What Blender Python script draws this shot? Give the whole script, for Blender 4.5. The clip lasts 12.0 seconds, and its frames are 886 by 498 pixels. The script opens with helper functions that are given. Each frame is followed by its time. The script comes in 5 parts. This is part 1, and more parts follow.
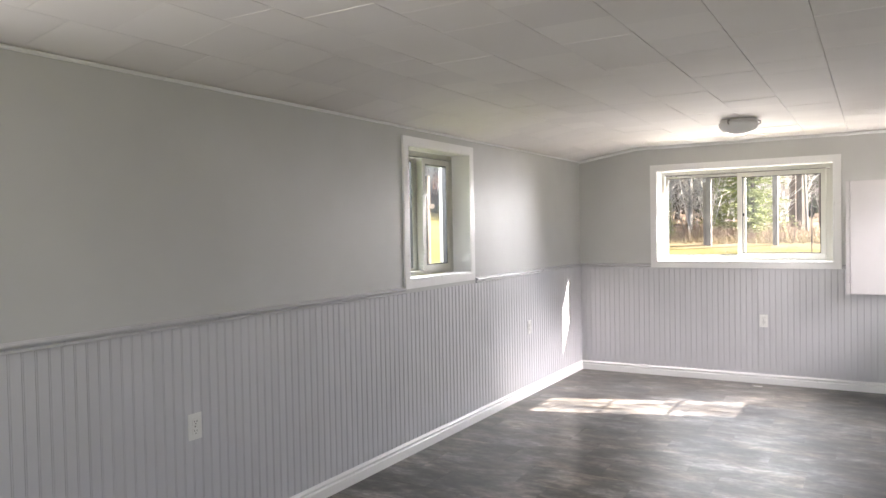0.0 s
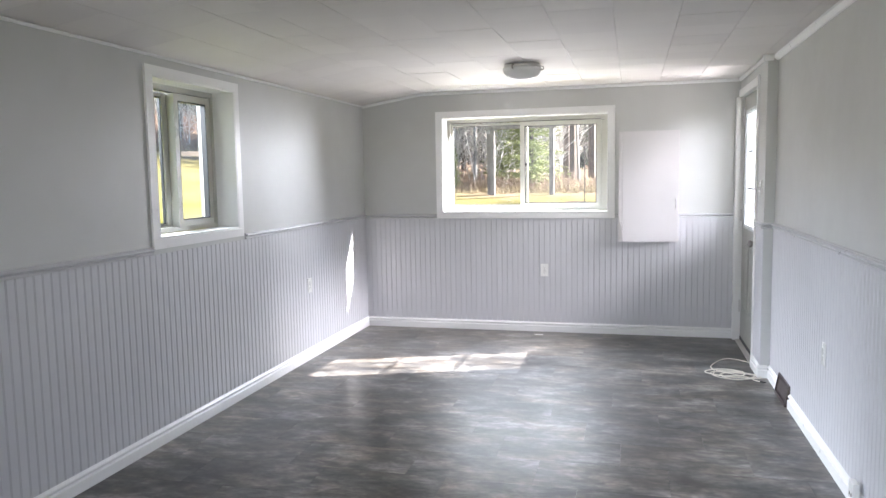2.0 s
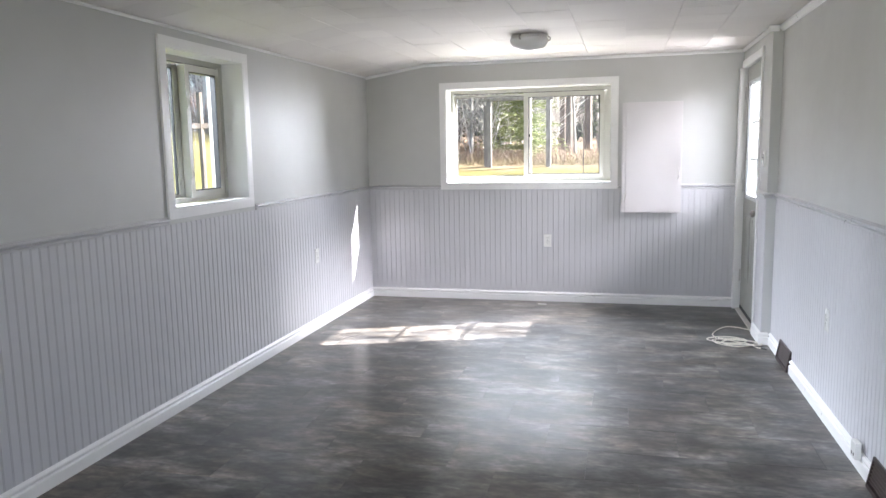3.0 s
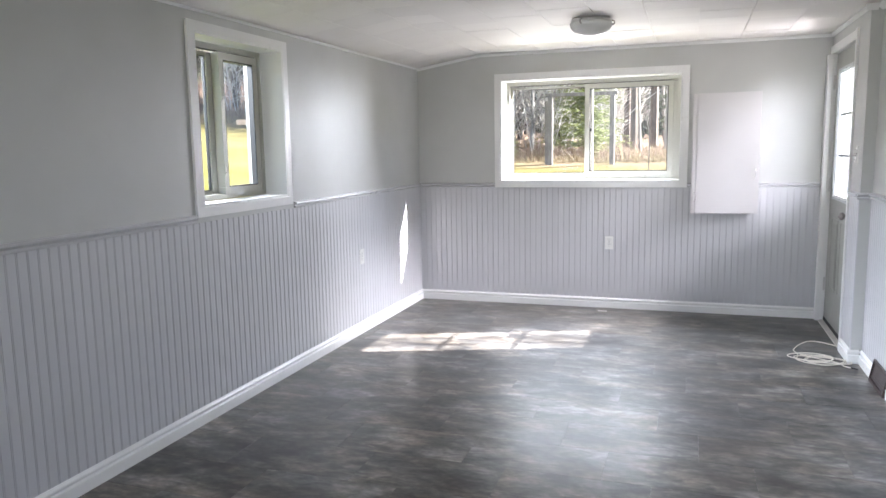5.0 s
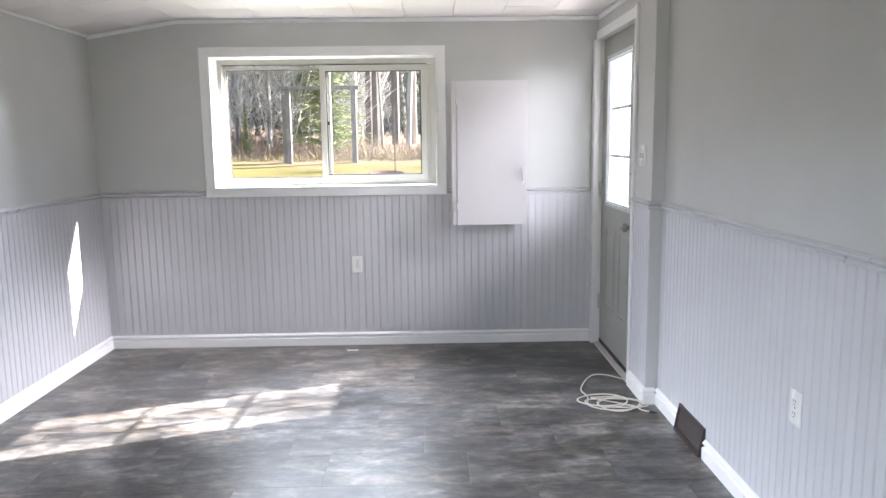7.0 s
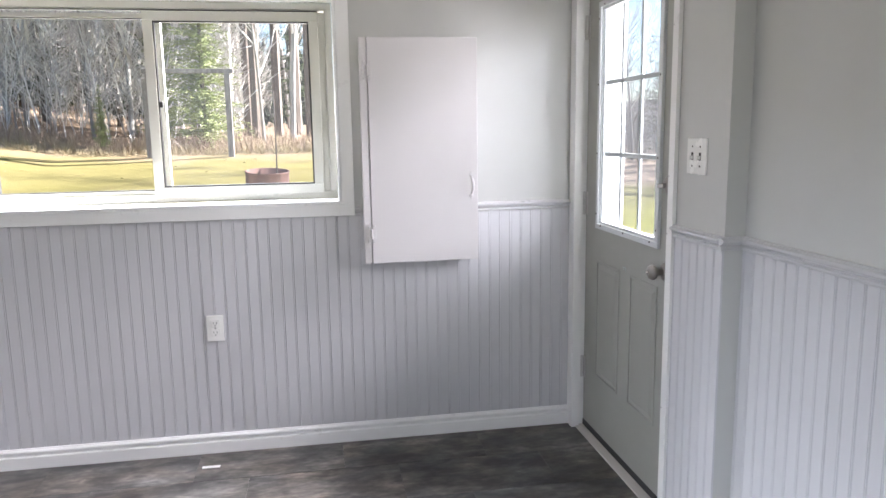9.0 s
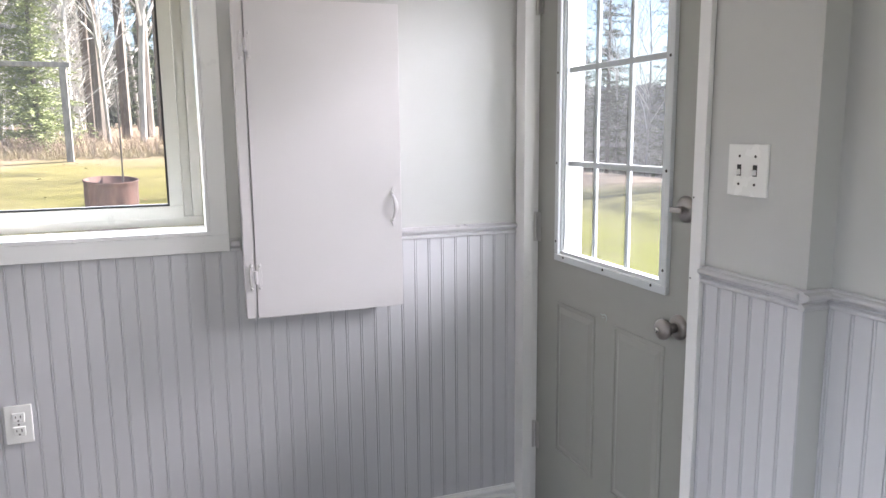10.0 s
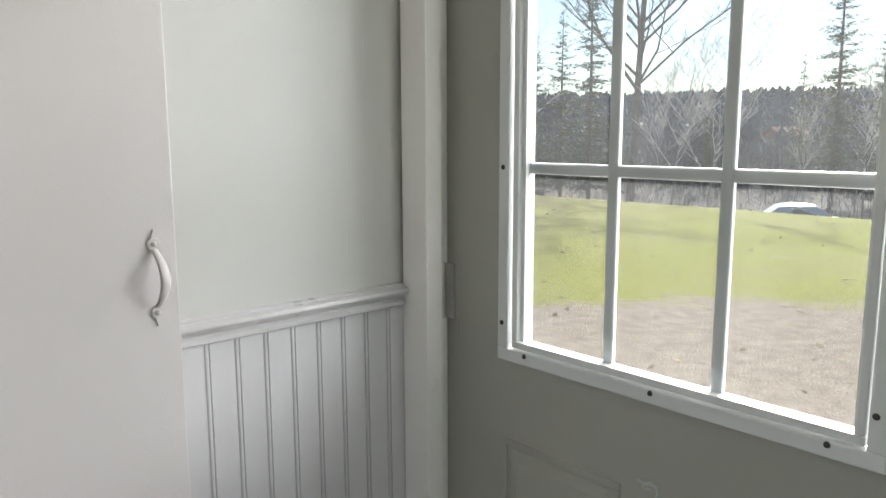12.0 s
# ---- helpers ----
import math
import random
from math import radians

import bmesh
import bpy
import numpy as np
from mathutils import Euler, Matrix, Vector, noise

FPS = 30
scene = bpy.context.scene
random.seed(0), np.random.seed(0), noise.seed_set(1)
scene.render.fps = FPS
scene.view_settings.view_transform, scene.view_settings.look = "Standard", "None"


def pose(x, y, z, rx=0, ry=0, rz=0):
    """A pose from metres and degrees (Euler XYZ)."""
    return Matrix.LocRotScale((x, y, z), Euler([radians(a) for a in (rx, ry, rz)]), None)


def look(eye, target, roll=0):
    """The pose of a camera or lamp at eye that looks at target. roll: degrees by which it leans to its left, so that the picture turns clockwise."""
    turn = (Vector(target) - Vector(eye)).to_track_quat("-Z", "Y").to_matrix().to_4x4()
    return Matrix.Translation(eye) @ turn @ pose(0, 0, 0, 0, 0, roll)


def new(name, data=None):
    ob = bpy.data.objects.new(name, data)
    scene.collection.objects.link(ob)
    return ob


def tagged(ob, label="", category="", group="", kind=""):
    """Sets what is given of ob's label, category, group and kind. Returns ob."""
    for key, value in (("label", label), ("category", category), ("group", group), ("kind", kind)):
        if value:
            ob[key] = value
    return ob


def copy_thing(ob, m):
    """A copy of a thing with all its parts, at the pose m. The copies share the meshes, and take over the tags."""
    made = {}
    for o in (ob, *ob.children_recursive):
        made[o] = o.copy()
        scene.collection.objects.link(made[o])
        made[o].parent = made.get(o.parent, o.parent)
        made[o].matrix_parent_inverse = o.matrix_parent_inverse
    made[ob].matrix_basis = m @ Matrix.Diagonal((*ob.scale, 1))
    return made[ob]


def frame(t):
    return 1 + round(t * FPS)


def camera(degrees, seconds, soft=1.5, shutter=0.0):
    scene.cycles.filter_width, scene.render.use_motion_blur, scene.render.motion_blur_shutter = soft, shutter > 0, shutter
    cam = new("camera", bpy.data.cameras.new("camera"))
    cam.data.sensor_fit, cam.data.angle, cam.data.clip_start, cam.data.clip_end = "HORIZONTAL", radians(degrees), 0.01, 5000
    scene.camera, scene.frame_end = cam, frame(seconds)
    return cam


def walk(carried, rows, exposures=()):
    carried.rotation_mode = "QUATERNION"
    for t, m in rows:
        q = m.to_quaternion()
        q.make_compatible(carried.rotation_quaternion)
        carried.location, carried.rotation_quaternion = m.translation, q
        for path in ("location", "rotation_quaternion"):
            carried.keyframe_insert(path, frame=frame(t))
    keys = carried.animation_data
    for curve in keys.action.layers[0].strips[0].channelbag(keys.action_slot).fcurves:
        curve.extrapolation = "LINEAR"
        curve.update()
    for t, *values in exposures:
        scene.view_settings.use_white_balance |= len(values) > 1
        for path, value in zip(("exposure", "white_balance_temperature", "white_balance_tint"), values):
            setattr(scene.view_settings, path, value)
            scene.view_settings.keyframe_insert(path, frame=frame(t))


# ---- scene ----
cam = camera(62.5, 12.0)
PATH = [
    (0, (0.758, 0.664, 1.425), (-0.26, 2.384, 1.373), -1.1),
    (0.5, (0.778, 0.882, 1.424), (-0.075, 2.69, 1.373), -1.2),
    (1, (0.822, 1.017, 1.434), (0.149, 2.899, 1.367), -1.2),
    (1.5, (0.74, 1.134, 1.441), (0.186, 3.051, 1.319), -1.1),
    (2, (0.657, 1.151, 1.416), (0.158, 3.078, 1.218), -1.0),
    (2.5, (0.577, 1.06, 1.405), (0.099, 2.985, 1.152), -1.0),
    (4.5, (0.577, 1.221, 1.409), (-0.002, 3.114, 1.124), -1.0),
    (5, (0.548, 1.437, 1.383), (-0.091, 3.312, 1.108), -1.0),
    (5.5, (0.56, 1.707, 1.381), (0.13, 3.64, 1.105), -1.0),
    (6, (0.576, 2.035, 1.391), (0.42, 4.01, 1.115), -0.8),
    (6.5, (0.45, 2.381, 1.386), (0.436, 4.361, 1.101), -0.7),
    (6.7, (0.424, 2.536, 1.382), (0.431, 4.515, 1.094), -0.7),
    (8.5, (0.365, 4.106, 1.407), (0.589, 6.067, 1.087), -0.9),
    (9, (0.358, 4.524, 1.389), (0.692, 6.47, 1.066), -0.9),
    (9.5, (0.351, 4.945, 1.387), (0.843, 6.857, 1.065), -0.8),
    (10, (0.362, 5.386, 1.385), (1.047, 7.238, 1.066), -0.6),
    (10.5, (0.354, 5.758, 1.384), (1.239, 7.524, 1.073), -0.4),
    (11, (0.471, 6.106, 1.375), (1.546, 7.765, 1.069), -0.2),
    (11.3, (0.564, 6.291, 1.359), (1.72, 7.895, 1.061), -0.3),
    (11.5, (0.588, 6.41, 1.351), (1.812, 7.963, 1.052), -0.3),
    (12, (0.675, 6.683, 1.328), (1.999, 8.15, 1.024), -0.2),
]
walk(cam, [(t, look(eye, target, roll)) for t, eye, target, roll in PATH],
     exposures=[(0, 3.5, 6900, 17), (0.4, 3.5, 6400, 16), (1.5, 3.45, 6350, 15), (5.5, 3.4, 6300, 15), (6.5, 3.25, 6300, 16), (9.0, 3.2, 6400, 16), (10.0, 3.15, 6450, 16), (11.3, 2.9, 6700, 12), (12, 2.65, 6850, 7)])

# ---- world, sun, daylight ----
SUN_WAY = Vector((-1.69, -0.585, -1.0)).normalized()
world = bpy.data.worlds.new("sky")
scene.world = world
world.use_nodes = True
wn = world.node_tree
sky = wn.nodes.new("ShaderNodeTexSky")
sky.sky_type, sky.sun_disc = "NISHITA", False
sky.sun_elevation = math.asin(-SUN_WAY.z)
sky.dust_density, sky.ozone_density = 0.3, 2.5
sky.sun_rotation = math.atan2(-SUN_WAY.x, -SUN_WAY.y)
wn.links.new(sky.outputs[0], wn.nodes["Background"].inputs[0])
wn.nodes["Background"].inputs[1].default_value = 0.034

sun = new("sun", bpy.data.lights.new("sun", "SUN"))
sun.data.energy, sun.data.angle, sun.data.color = 5.0, radians(0.5), (1.0, 0.95, 0.88)
sun.matrix_world = look((12, 10, 9), Vector((12, 10, 9)) + SUN_WAY)


def daylight(name, eye, target, sx, sy, watts, colour, spread=180):
    """An area lamp added at an opening in place of sky, ground or fill light."""
    lamp = new(name, bpy.data.lights.new(name, "AREA"))
    lamp.data.shape, lamp.data.size, lamp.data.size_y = "RECTANGLE", sx, sy
    lamp.data.energy, lamp.data.color, lamp.data.spread = watts, colour, radians(spread)
    lamp.matrix_world = look(eye, target)
    return lamp


# bright sky low in the north-east, the west and the south-east, and high over each opening
daylight("daylight_north", (1.5, 11.5, 2.6), (-0.6, 7.8, 1.5), 1.1, 2.4, 42, (0.92, 0.95, 1.0))
daylight("skylight_north", (-0.27, 9.2, 3.1), (-0.27, 7.4, 1.1), 2.4, 1.2, 92, (0.85, 0.92, 1.0))
daylight("groundlight_north", (-0.27, 10.6, -0.1), (-0.27, 7.6, 1.6), 4.0, 1.4, 46, (1.0, 0.98, 0.97))
daylight("daylight_west", (-4.4, 4.6, 2.85), (-1.8, 4.95, 1.5), 2.2, 1.4, 150, (0.85, 0.93, 1.0))
daylight("daylight_east", (4.2, 4.9, 2.4), (1.4, 7.3, 1.4), 2.4, 2.2, 27, (1.0, 0.95, 0.95), 120)
daylight("skylight_east", (4.7, 7.4, 3.4), (1.4, 7.2, 1.4), 1.8, 1.0, 42, (0.98, 0.96, 1.0), 80)
daylight("groundlight_east", (2.7, 7.2, 0.0), (1.5, 7.2, 1.5), 1.6, 0.9, 6, (1.0, 0.95, 0.93), 120)
# fill lamps added behind the camera, in unseen openings made for them
daylight("fill_south", (-0.1, -1.06, 1.18), (-0.1, 3.0, 1.14), 3.0, 1.7, 0.8, (0.95, 0.96, 1.0), 75)
daylight("fill_southwest", (-1.84, 0.45, 1.42), (0.5, 1.15, 1.45), 2.0, 1.1, 6, (0.92, 0.95, 1.0))

# ---- materials ----


def principled(name, colour, rough=0.5, metal=0.0):
    m = bpy.data.materials.new(name)
    m.use_nodes = True
    b = m.node_tree.nodes["Principled BSDF"]
    b.inputs["Base Color"].default_value = (*colour, 1)
    b.inputs["Roughness"].default_value = rough
    b.inputs["Metallic"].default_value = metal
    return m, m.node_tree, b


def node(nt, kind, **values):
    n = nt.nodes.new(kind)
    for k, v in values.items():
        n.inputs[k].default_value = v
    return n


def coords(nt, scale=(1, 1, 1), world_space=True):
    """Coordinates in metres, stretched by scale."""
    mp = nt.nodes.new("ShaderNodeMapping")
    mp.inputs["Scale"].default_value = scale
    if world_space:
        g = nt.nodes.new("ShaderNodeNewGeometry")
        nt.links.new(g.outputs["Position"], mp.inputs[0])
    else:
        g = nt.nodes.new("ShaderNodeTexCoord")
        nt.links.new(g.outputs["Object"], mp.inputs[0])
    return mp.outputs[0]


def ramp(nt, fac, stops):
    r = nt.nodes.new("ShaderNodeValToRGB")
    while len(r.color_ramp.elements) < len(stops):
        r.color_ramp.elements.new(0.5)
    for e, (p, c) in zip(r.color_ramp.elements, stops):
        e.position, e.color = p, (*c, 1)
    nt.links.new(fac, r.inputs[0])
    return r.outputs[0]


def noise_out(nt, vec, scale, detail=4.0, rough=0.55, dist=0.0):
    n = node(nt, "ShaderNodeTexNoise", Scale=scale, Detail=detail, Roughness=rough, Distortion=dist)
    nt.links.new(vec, n.inputs["Vector"])
    return n.outputs[0]


def mixed(nt, fac, a, b, mode="MIX"):
    m = nt.nodes.new("ShaderNodeMix")
    m.data_type, m.blend_type = "RGBA", mode
    for sock, v in ((m.inputs[0], fac), (m.inputs[6], a), (m.inputs[7], b)):
        if isinstance(v, bpy.types.NodeSocket):
            nt.links.new(v, sock)
        elif isinstance(v, tuple):
            sock.default_value = (*v, 1)
        else:
            sock.default_value = v
    return m.outputs[2]


def bump(nt, b, height, strength, distance=0.002):
    n = node(nt, "ShaderNodeBump", Strength=strength, Distance=distance)
    nt.links.new(height, n.inputs["Height"])
    nt.links.new(n.outputs[0], b.inputs["Normal"])


def paint(name, colour, rough=0.45, orange_peel=0.10, vary=0.05, streak=1.0, random_tint=0.0):
    """Rolled or brushed wall paint: faint roller texture and slow tone drift."""
    m, nt, b = principled(name, colour, rough)
    v = coords(nt)
    slow = noise_out(nt, v, 1.6, 3)
    dark = tuple(c * (1 - vary) for c in colour)
    light = tuple(min(1, c * (1 + vary)) for c in colour)
    col = ramp(nt, slow, [(0.3, dark), (0.7, light)])
    if random_tint:
        info = nt.nodes.new("ShaderNodeObjectInfo")
        tint = ramp(nt, info.outputs["Random"], [(0.0, (1 - random_tint,) * 3), (1.0, (1, 1, 1))])
        col = mixed(nt, 1.0, col, tint, "MULTIPLY")
    nt.links.new(col, b.inputs["Base Color"])
    fine = noise_out(nt, coords(nt, (1, 1, streak)), 260, 3)
    r = ramp(nt, noise_out(nt, v, 14, 4), [(0.3, (rough - 0.03,) * 3), (0.7, (rough + 0.04,) * 3)])
    nt.links.new(r, b.inputs["Roughness"])
    bump(nt, b, fine, orange_peel, 0.0012)
    return m


M_WALL = paint("grey wall paint", (0.515, 0.52, 0.51), 0.42)
M_BOARD = paint("grey beadboard paint", (0.57, 0.57, 0.595), 0.33, 0.04, 0.03, 0.1, 0.03)
M_RAIL = paint("grey moulding paint", (0.54, 0.54, 0.555), 0.3, 0.03)
M_TRIM = paint("white gloss trim paint", (0.80, 0.80, 0.795), 0.30, 0.02, 0.02, 0.2)
M_CAB = paint("painted cabinet", (0.60, 0.58, 0.585), 0.38, 0.2, 0.03)
M_VINYL = paint("ivory vinyl window frame", (0.50, 0.492, 0.44), 0.3, 0.05, 0.02)
# shade on the west window's side track is put into this dark tone
M_TRACK_SHADE = paint("shade-dark track vinyl", (0.16, 0.16, 0.15), 0.4, 0.05, 0.02)
M_DOOR = paint("sage grey steel door paint", (0.33, 0.335, 0.305), 0.38, 0.15, 0.04)
M_LITE = paint("white plastic lite frame", (0.58, 0.61, 0.62), 0.35, 0.05, 0.02)
M_PLATE = paint("white plastic plate", (0.82, 0.82, 0.80), 0.25, 0.02, 0.01)
M_BLACK = principled("black gasket", (0.012, 0.012, 0.013), 0.5)[0]
# near-black for solid pieces that draw the shade inside slots and hollows
M_HOLE_SHADE = principled("dark hole shade", (0.03, 0.028, 0.026), 0.6)[0]
M_SCREW = principled("dark screw", (0.05, 0.045, 0.04), 0.4, 0.6)[0]


def ceiling_material():
    m, nt, b = principled("fibre ceiling tile", (0.74, 0.71, 0.685), 0.75)
    v = coords(nt)
    geo = nt.nodes.new("ShaderNodeNewGeometry")
    tint = ramp(nt, geo.outputs["Random Per Island"], [(0.0, (0.71, 0.685, 0.665)), (1.0, (0.77, 0.745, 0.72))])
    stain = ramp(nt, noise_out(nt, v, 0.9, 5), [(0.25, (0.93, 0.915, 0.90)), (0.6, (1, 1, 1))])
    nt.links.new(mixed(nt, 1.0, tint, stain, "MULTIPLY"), b.inputs["Base Color"])
    bump(nt, b, noise_out(nt, v, 190, 4, 0.7), 0.3, 0.002)
    return m


def floor_material():
    """Slate-look vinyl: smoky blotches drawn out along x, a tone of its own per tile."""
    m, nt, b = principled("slate vinyl tile", (0.13, 0.13, 0.13), 0.3)
    info = nt.nodes.new("ShaderNodeObjectInfo")
    shift = nt.nodes.new("ShaderNodeVectorMath")
    shift.operation = "SCALE"
    shift.inputs[0].default_value = (13.0, 7.0, 5.0)
    nt.links.new(info.outputs["Random"], shift.inputs["Scale"])

    def space(scale):
        add = nt.nodes.new("ShaderNodeVectorMath")
        nt.links.new(coords(nt, scale), add.inputs[0])
        nt.links.new(shift.outputs[0], add.inputs[1])
        return add.outputs[0]
    cloud = noise_out(nt, coords(nt, (1.0, 1.5, 1)), 2.0, 3, 0.5, 0.1)
    smear = noise_out(nt, space((1.0, 1.9, 1)), 4.4, 4, 0.55, 0.3)
    marks = noise_out(nt, space((1.0, 2.2, 1)), 10.5, 3, 0.55, 0.5)
    flecks = noise_out(nt, space((1.0, 1.6, 1)), 34, 2, 0.5)
    base = ramp(nt, cloud, [(0.34, (0.060, 0.058, 0.056)), (0.50, (0.098, 0.095, 0.092)), (0.66, (0.158, 0.152, 0.146))])
    wash = ramp(nt, smear, [(0.34, (0.55, 0.55, 0.57)), (0.50, (0.95, 0.95, 0.95)), (0.66, (1.50, 1.49, 1.48))])
    mottle = ramp(nt, marks, [(0.32, (0.55, 0.55, 0.57)), (0.50, (0.97, 0.97, 0.97)), (0.68, (1.50, 1.49, 1.46))])
    speck = ramp(nt, flecks, [(0.30, (0.82, 0.82, 0.83)), (0.70, (1.18, 1.18, 1.17))])
    col = mixed(nt, 1.0, mixed(nt, 1.0, base, wash, "MULTIPLY"), mottle, "MULTIPLY")
    col = mixed(nt, 1.0, col, speck, "MULTIPLY")
    hue = ramp(nt, noise_out(nt, space((1.0, 1.6, 1)), 3.4, 2), [(0.40, (0.97, 1.0, 1.02)), (0.62, (1.06, 0.99, 0.91))])
    col = mixed(nt, 1.0, col, hue, "MULTIPLY")
    tone = ramp(nt, info.outputs["Random"], [(0.0, (0.92, 0.93, 0.94)), (0.5, (0.99, 0.98, 0.97)), (1.0, (1.06, 1.04, 1.0))])
    nt.links.new(mixed(nt, 1.0, col, tone, "MULTIPLY"), b.inputs["Base Color"])
    nt.links.new(ramp(nt, marks, [(0.32, (0.29,) * 3), (0.68, (0.37,) * 3)]), b.inputs["Roughness"])
    b.inputs["Specular IOR Level"].default_value = 0.33
    bump(nt, b, marks, 0.05, 0.001)
    return m


def glass_material(name="window glass", dust=0.0, tint=(0.97, 0.98, 0.975)):
    """Clear thin pane: see-through, with a Fresnel gloss."""
    m = bpy.data.materials.new(name)
    m.use_nodes = True
    nt = m.node_tree
    nt.nodes.remove(nt.nodes["Principled BSDF"])
    clear = nt.nodes.new("ShaderNodeBsdfTransparent")
    clear.inputs[0].default_value = (*tint, 1)
    gloss = nt.nodes.new("ShaderNodeBsdfGlossy")
    gloss.inputs["Roughness"].default_value = 0.015
    edge = nt.nodes.new("ShaderNodeLayerWeight")
    power = nt.nodes.new("ShaderNodeMath")
    power.operation = "POWER"
    power.inputs[1].default_value = 4.0
    nt.links.new(edge.outputs["Facing"], power.inputs[0])
    fres = nt.nodes.new("ShaderNodeMath")
    fres.operation = "MULTIPLY_ADD"
    fres.inputs[1].default_value, fres.inputs[2].default_value = 0.03, 0.003
    nt.links.new(power.outputs[0], fres.inputs[0])
    mix = nt.nodes.new("ShaderNodeMixShader")
    nt.links.new(fres.outputs[0], mix.inputs[0])
    nt.links.new(clear.outputs[0], mix.inputs[1])
    nt.links.new(gloss.outputs[0], mix.inputs[2])
    out = mix.outputs[0]
    if dust:
        film = nt.nodes.new("ShaderNodeBsdfTranslucent")
        film.inputs[0].default_value = (0.9, 0.95, 1.0, 1)
        veil = nt.nodes.new("ShaderNodeMixShader")
        streaks = ramp(nt, noise_out(nt, coords(nt, (1, 1, 0.35)), 9, 4), [(0.3, (dust * 0.7,) * 3), (0.7, (dust * 1.3,) * 3)])
        nt.links.new(streaks, veil.inputs[0])
        nt.links.new(out, veil.inputs[1])
        nt.links.new(film.outputs[0], veil.inputs[2])
        out = veil.outputs[0]
    nt.links.new(out, nt.nodes["Material Output"].inputs[0])
    return m


def metal_material(name, colour, rough):
    m, nt, b = principled(name, colour, rough, 1.0)
    v = coords(nt, (1, 1, 1), False)
    nt.links.new(ramp(nt, noise_out(nt, v, 120, 3), [(0.3, (rough - 0.02,) * 3), (0.7, (rough + 0.04,) * 3)]), b.inputs["Roughness"])
    return m


M_CEIL = ceiling_material()
M_FLOOR = floor_material()
M_SUB = principled("dark floor joint", (0.07, 0.07, 0.07), 0.5)[0]
M_GLASS = glass_material()
# door panes carry a bluish tint that dims the bright view outdoors
M_DUSTY = glass_material("dusty dimmed door glass", 0.0048, (0.92, 0.93, 0.935))
M_HAZY = glass_material("slightly dirty window glass", 0.003)
M_DIMMED = glass_material("dimmed outer door glass", 0.0, (0.80, 0.83, 0.85))
M_NICKEL = metal_material("satin nickel", (0.33, 0.31, 0.295), 0.33)
M_STEEL = metal_material("painted hinge steel", (0.62, 0.61, 0.60), 0.4)
M_BROWN = paint("dark brown register paint", (0.040, 0.028, 0.026), 0.4, 0.1)
M_CABLE = paint("cream cable jacket", (0.72, 0.68, 0.60), 0.45, 0.05)
M_FROST = paint("frosted glass shade", (0.70, 0.70, 0.69), 0.18, 0.02, 0.02)
M_WHITE = paint("matt white", (0.8, 0.8, 0.78), 0.7)

# ---- mesh helpers ----


def part(name, bm, material, parent=None, label="", smooth=False):
    """Links a bmesh as ONE mesh object, under a thing or part if given."""
    me = bpy.data.meshes.new(name)
    bmesh.ops.recalc_face_normals(bm, faces=bm.faces)
    bm.to_mesh(me)
    bm.free()
    me.materials.append(material)
    if smooth:
        for p in me.polygons:
            p.use_smooth = True
    ob = new(name, me)
    if parent:
        ob.parent = parent
    if label:
        ob["label"] = label
    return ob


def thing(name, label, category, at=(0, 0, 0), rz=0, group="", kind=""):
    """An Empty at the base of a thing that parents its parts."""
    ob = new(name)
    ob.empty_display_size = 0.05
    ob.matrix_world = pose(*at, 0, 0, rz)
    return tagged(ob, label, category, group, kind)


def box(bm, x0, x1, y0, y1, z0, z1, bevel=0.0):
    vs = [bm.verts.new((x, y, z)) for x in (x0, x1) for y in (y0, y1) for z in (z0, z1)]
    fs = [bm.faces.new([vs[i] for i in q]) for q in ((0, 1, 3, 2), (4, 6, 7, 5), (0, 4, 5, 1), (2, 3, 7, 6), (0, 2, 6, 4), (1, 5, 7, 3))]
    if bevel:
        es = {e for f in fs for e in f.edges}
        bmesh.ops.bevel(bm, geom=list(es), offset=bevel, segments=2, affect="EDGES", profile=0.6)
    return bm


def boxes(*rows, bevel=0.0):
    bm = bmesh.new()
    for r in rows:
        box(bm, *r, bevel=bevel)
    return bm


def sweep(bm, profile, start, end, out, up=(0, 0, 1)):
    """A moulding: profile points (out, up) run in a straight line from start to end."""
    a, b, o, u = Vector(start), Vector(end), Vector(out), Vector(up)
    ra = [bm.verts.new(a + o * p + u * q) for p, q in profile]
    rb = [bm.verts.new(b + o * p + u * q) for p, q in profile]
    n = len(profile)
    for i in range(n):
        bm.faces.new((ra[i], ra[(i + 1) % n], rb[(i + 1) % n], rb[i]))
    bm.faces.new(ra)
    bm.faces.new(rb)
    return bm


def lathe(bm, rings, m=Matrix(), n=24):
    """Turned shape: rings of (radius, height) round the z axis of m."""
    rows = []
    for r, h in rings:
        if r < 1e-6:
            rows.append([bm.verts.new(m @ Vector((0, 0, h)))])
        else:
            rows.append([bm.verts.new(m @ Vector((r * math.cos(2 * math.pi * i / n), r * math.sin(2 * math.pi * i / n), h))) for i in range(n)])
    for a, b in zip(rows, rows[1:]):
        for i in range(n):
            j = (i + 1) % n
            q = [a[i % len(a)], a[j % len(a)], b[j % len(b)], b[i % len(b)]]
            q = [v for k, v in enumerate(q) if v not in q[:k]]
            if len(q) > 2:
                bm.faces.new(q)
    for row in (rows[0], rows[-1]):
        if len(row) > 1:
            bm.faces.new(row)
    return bm


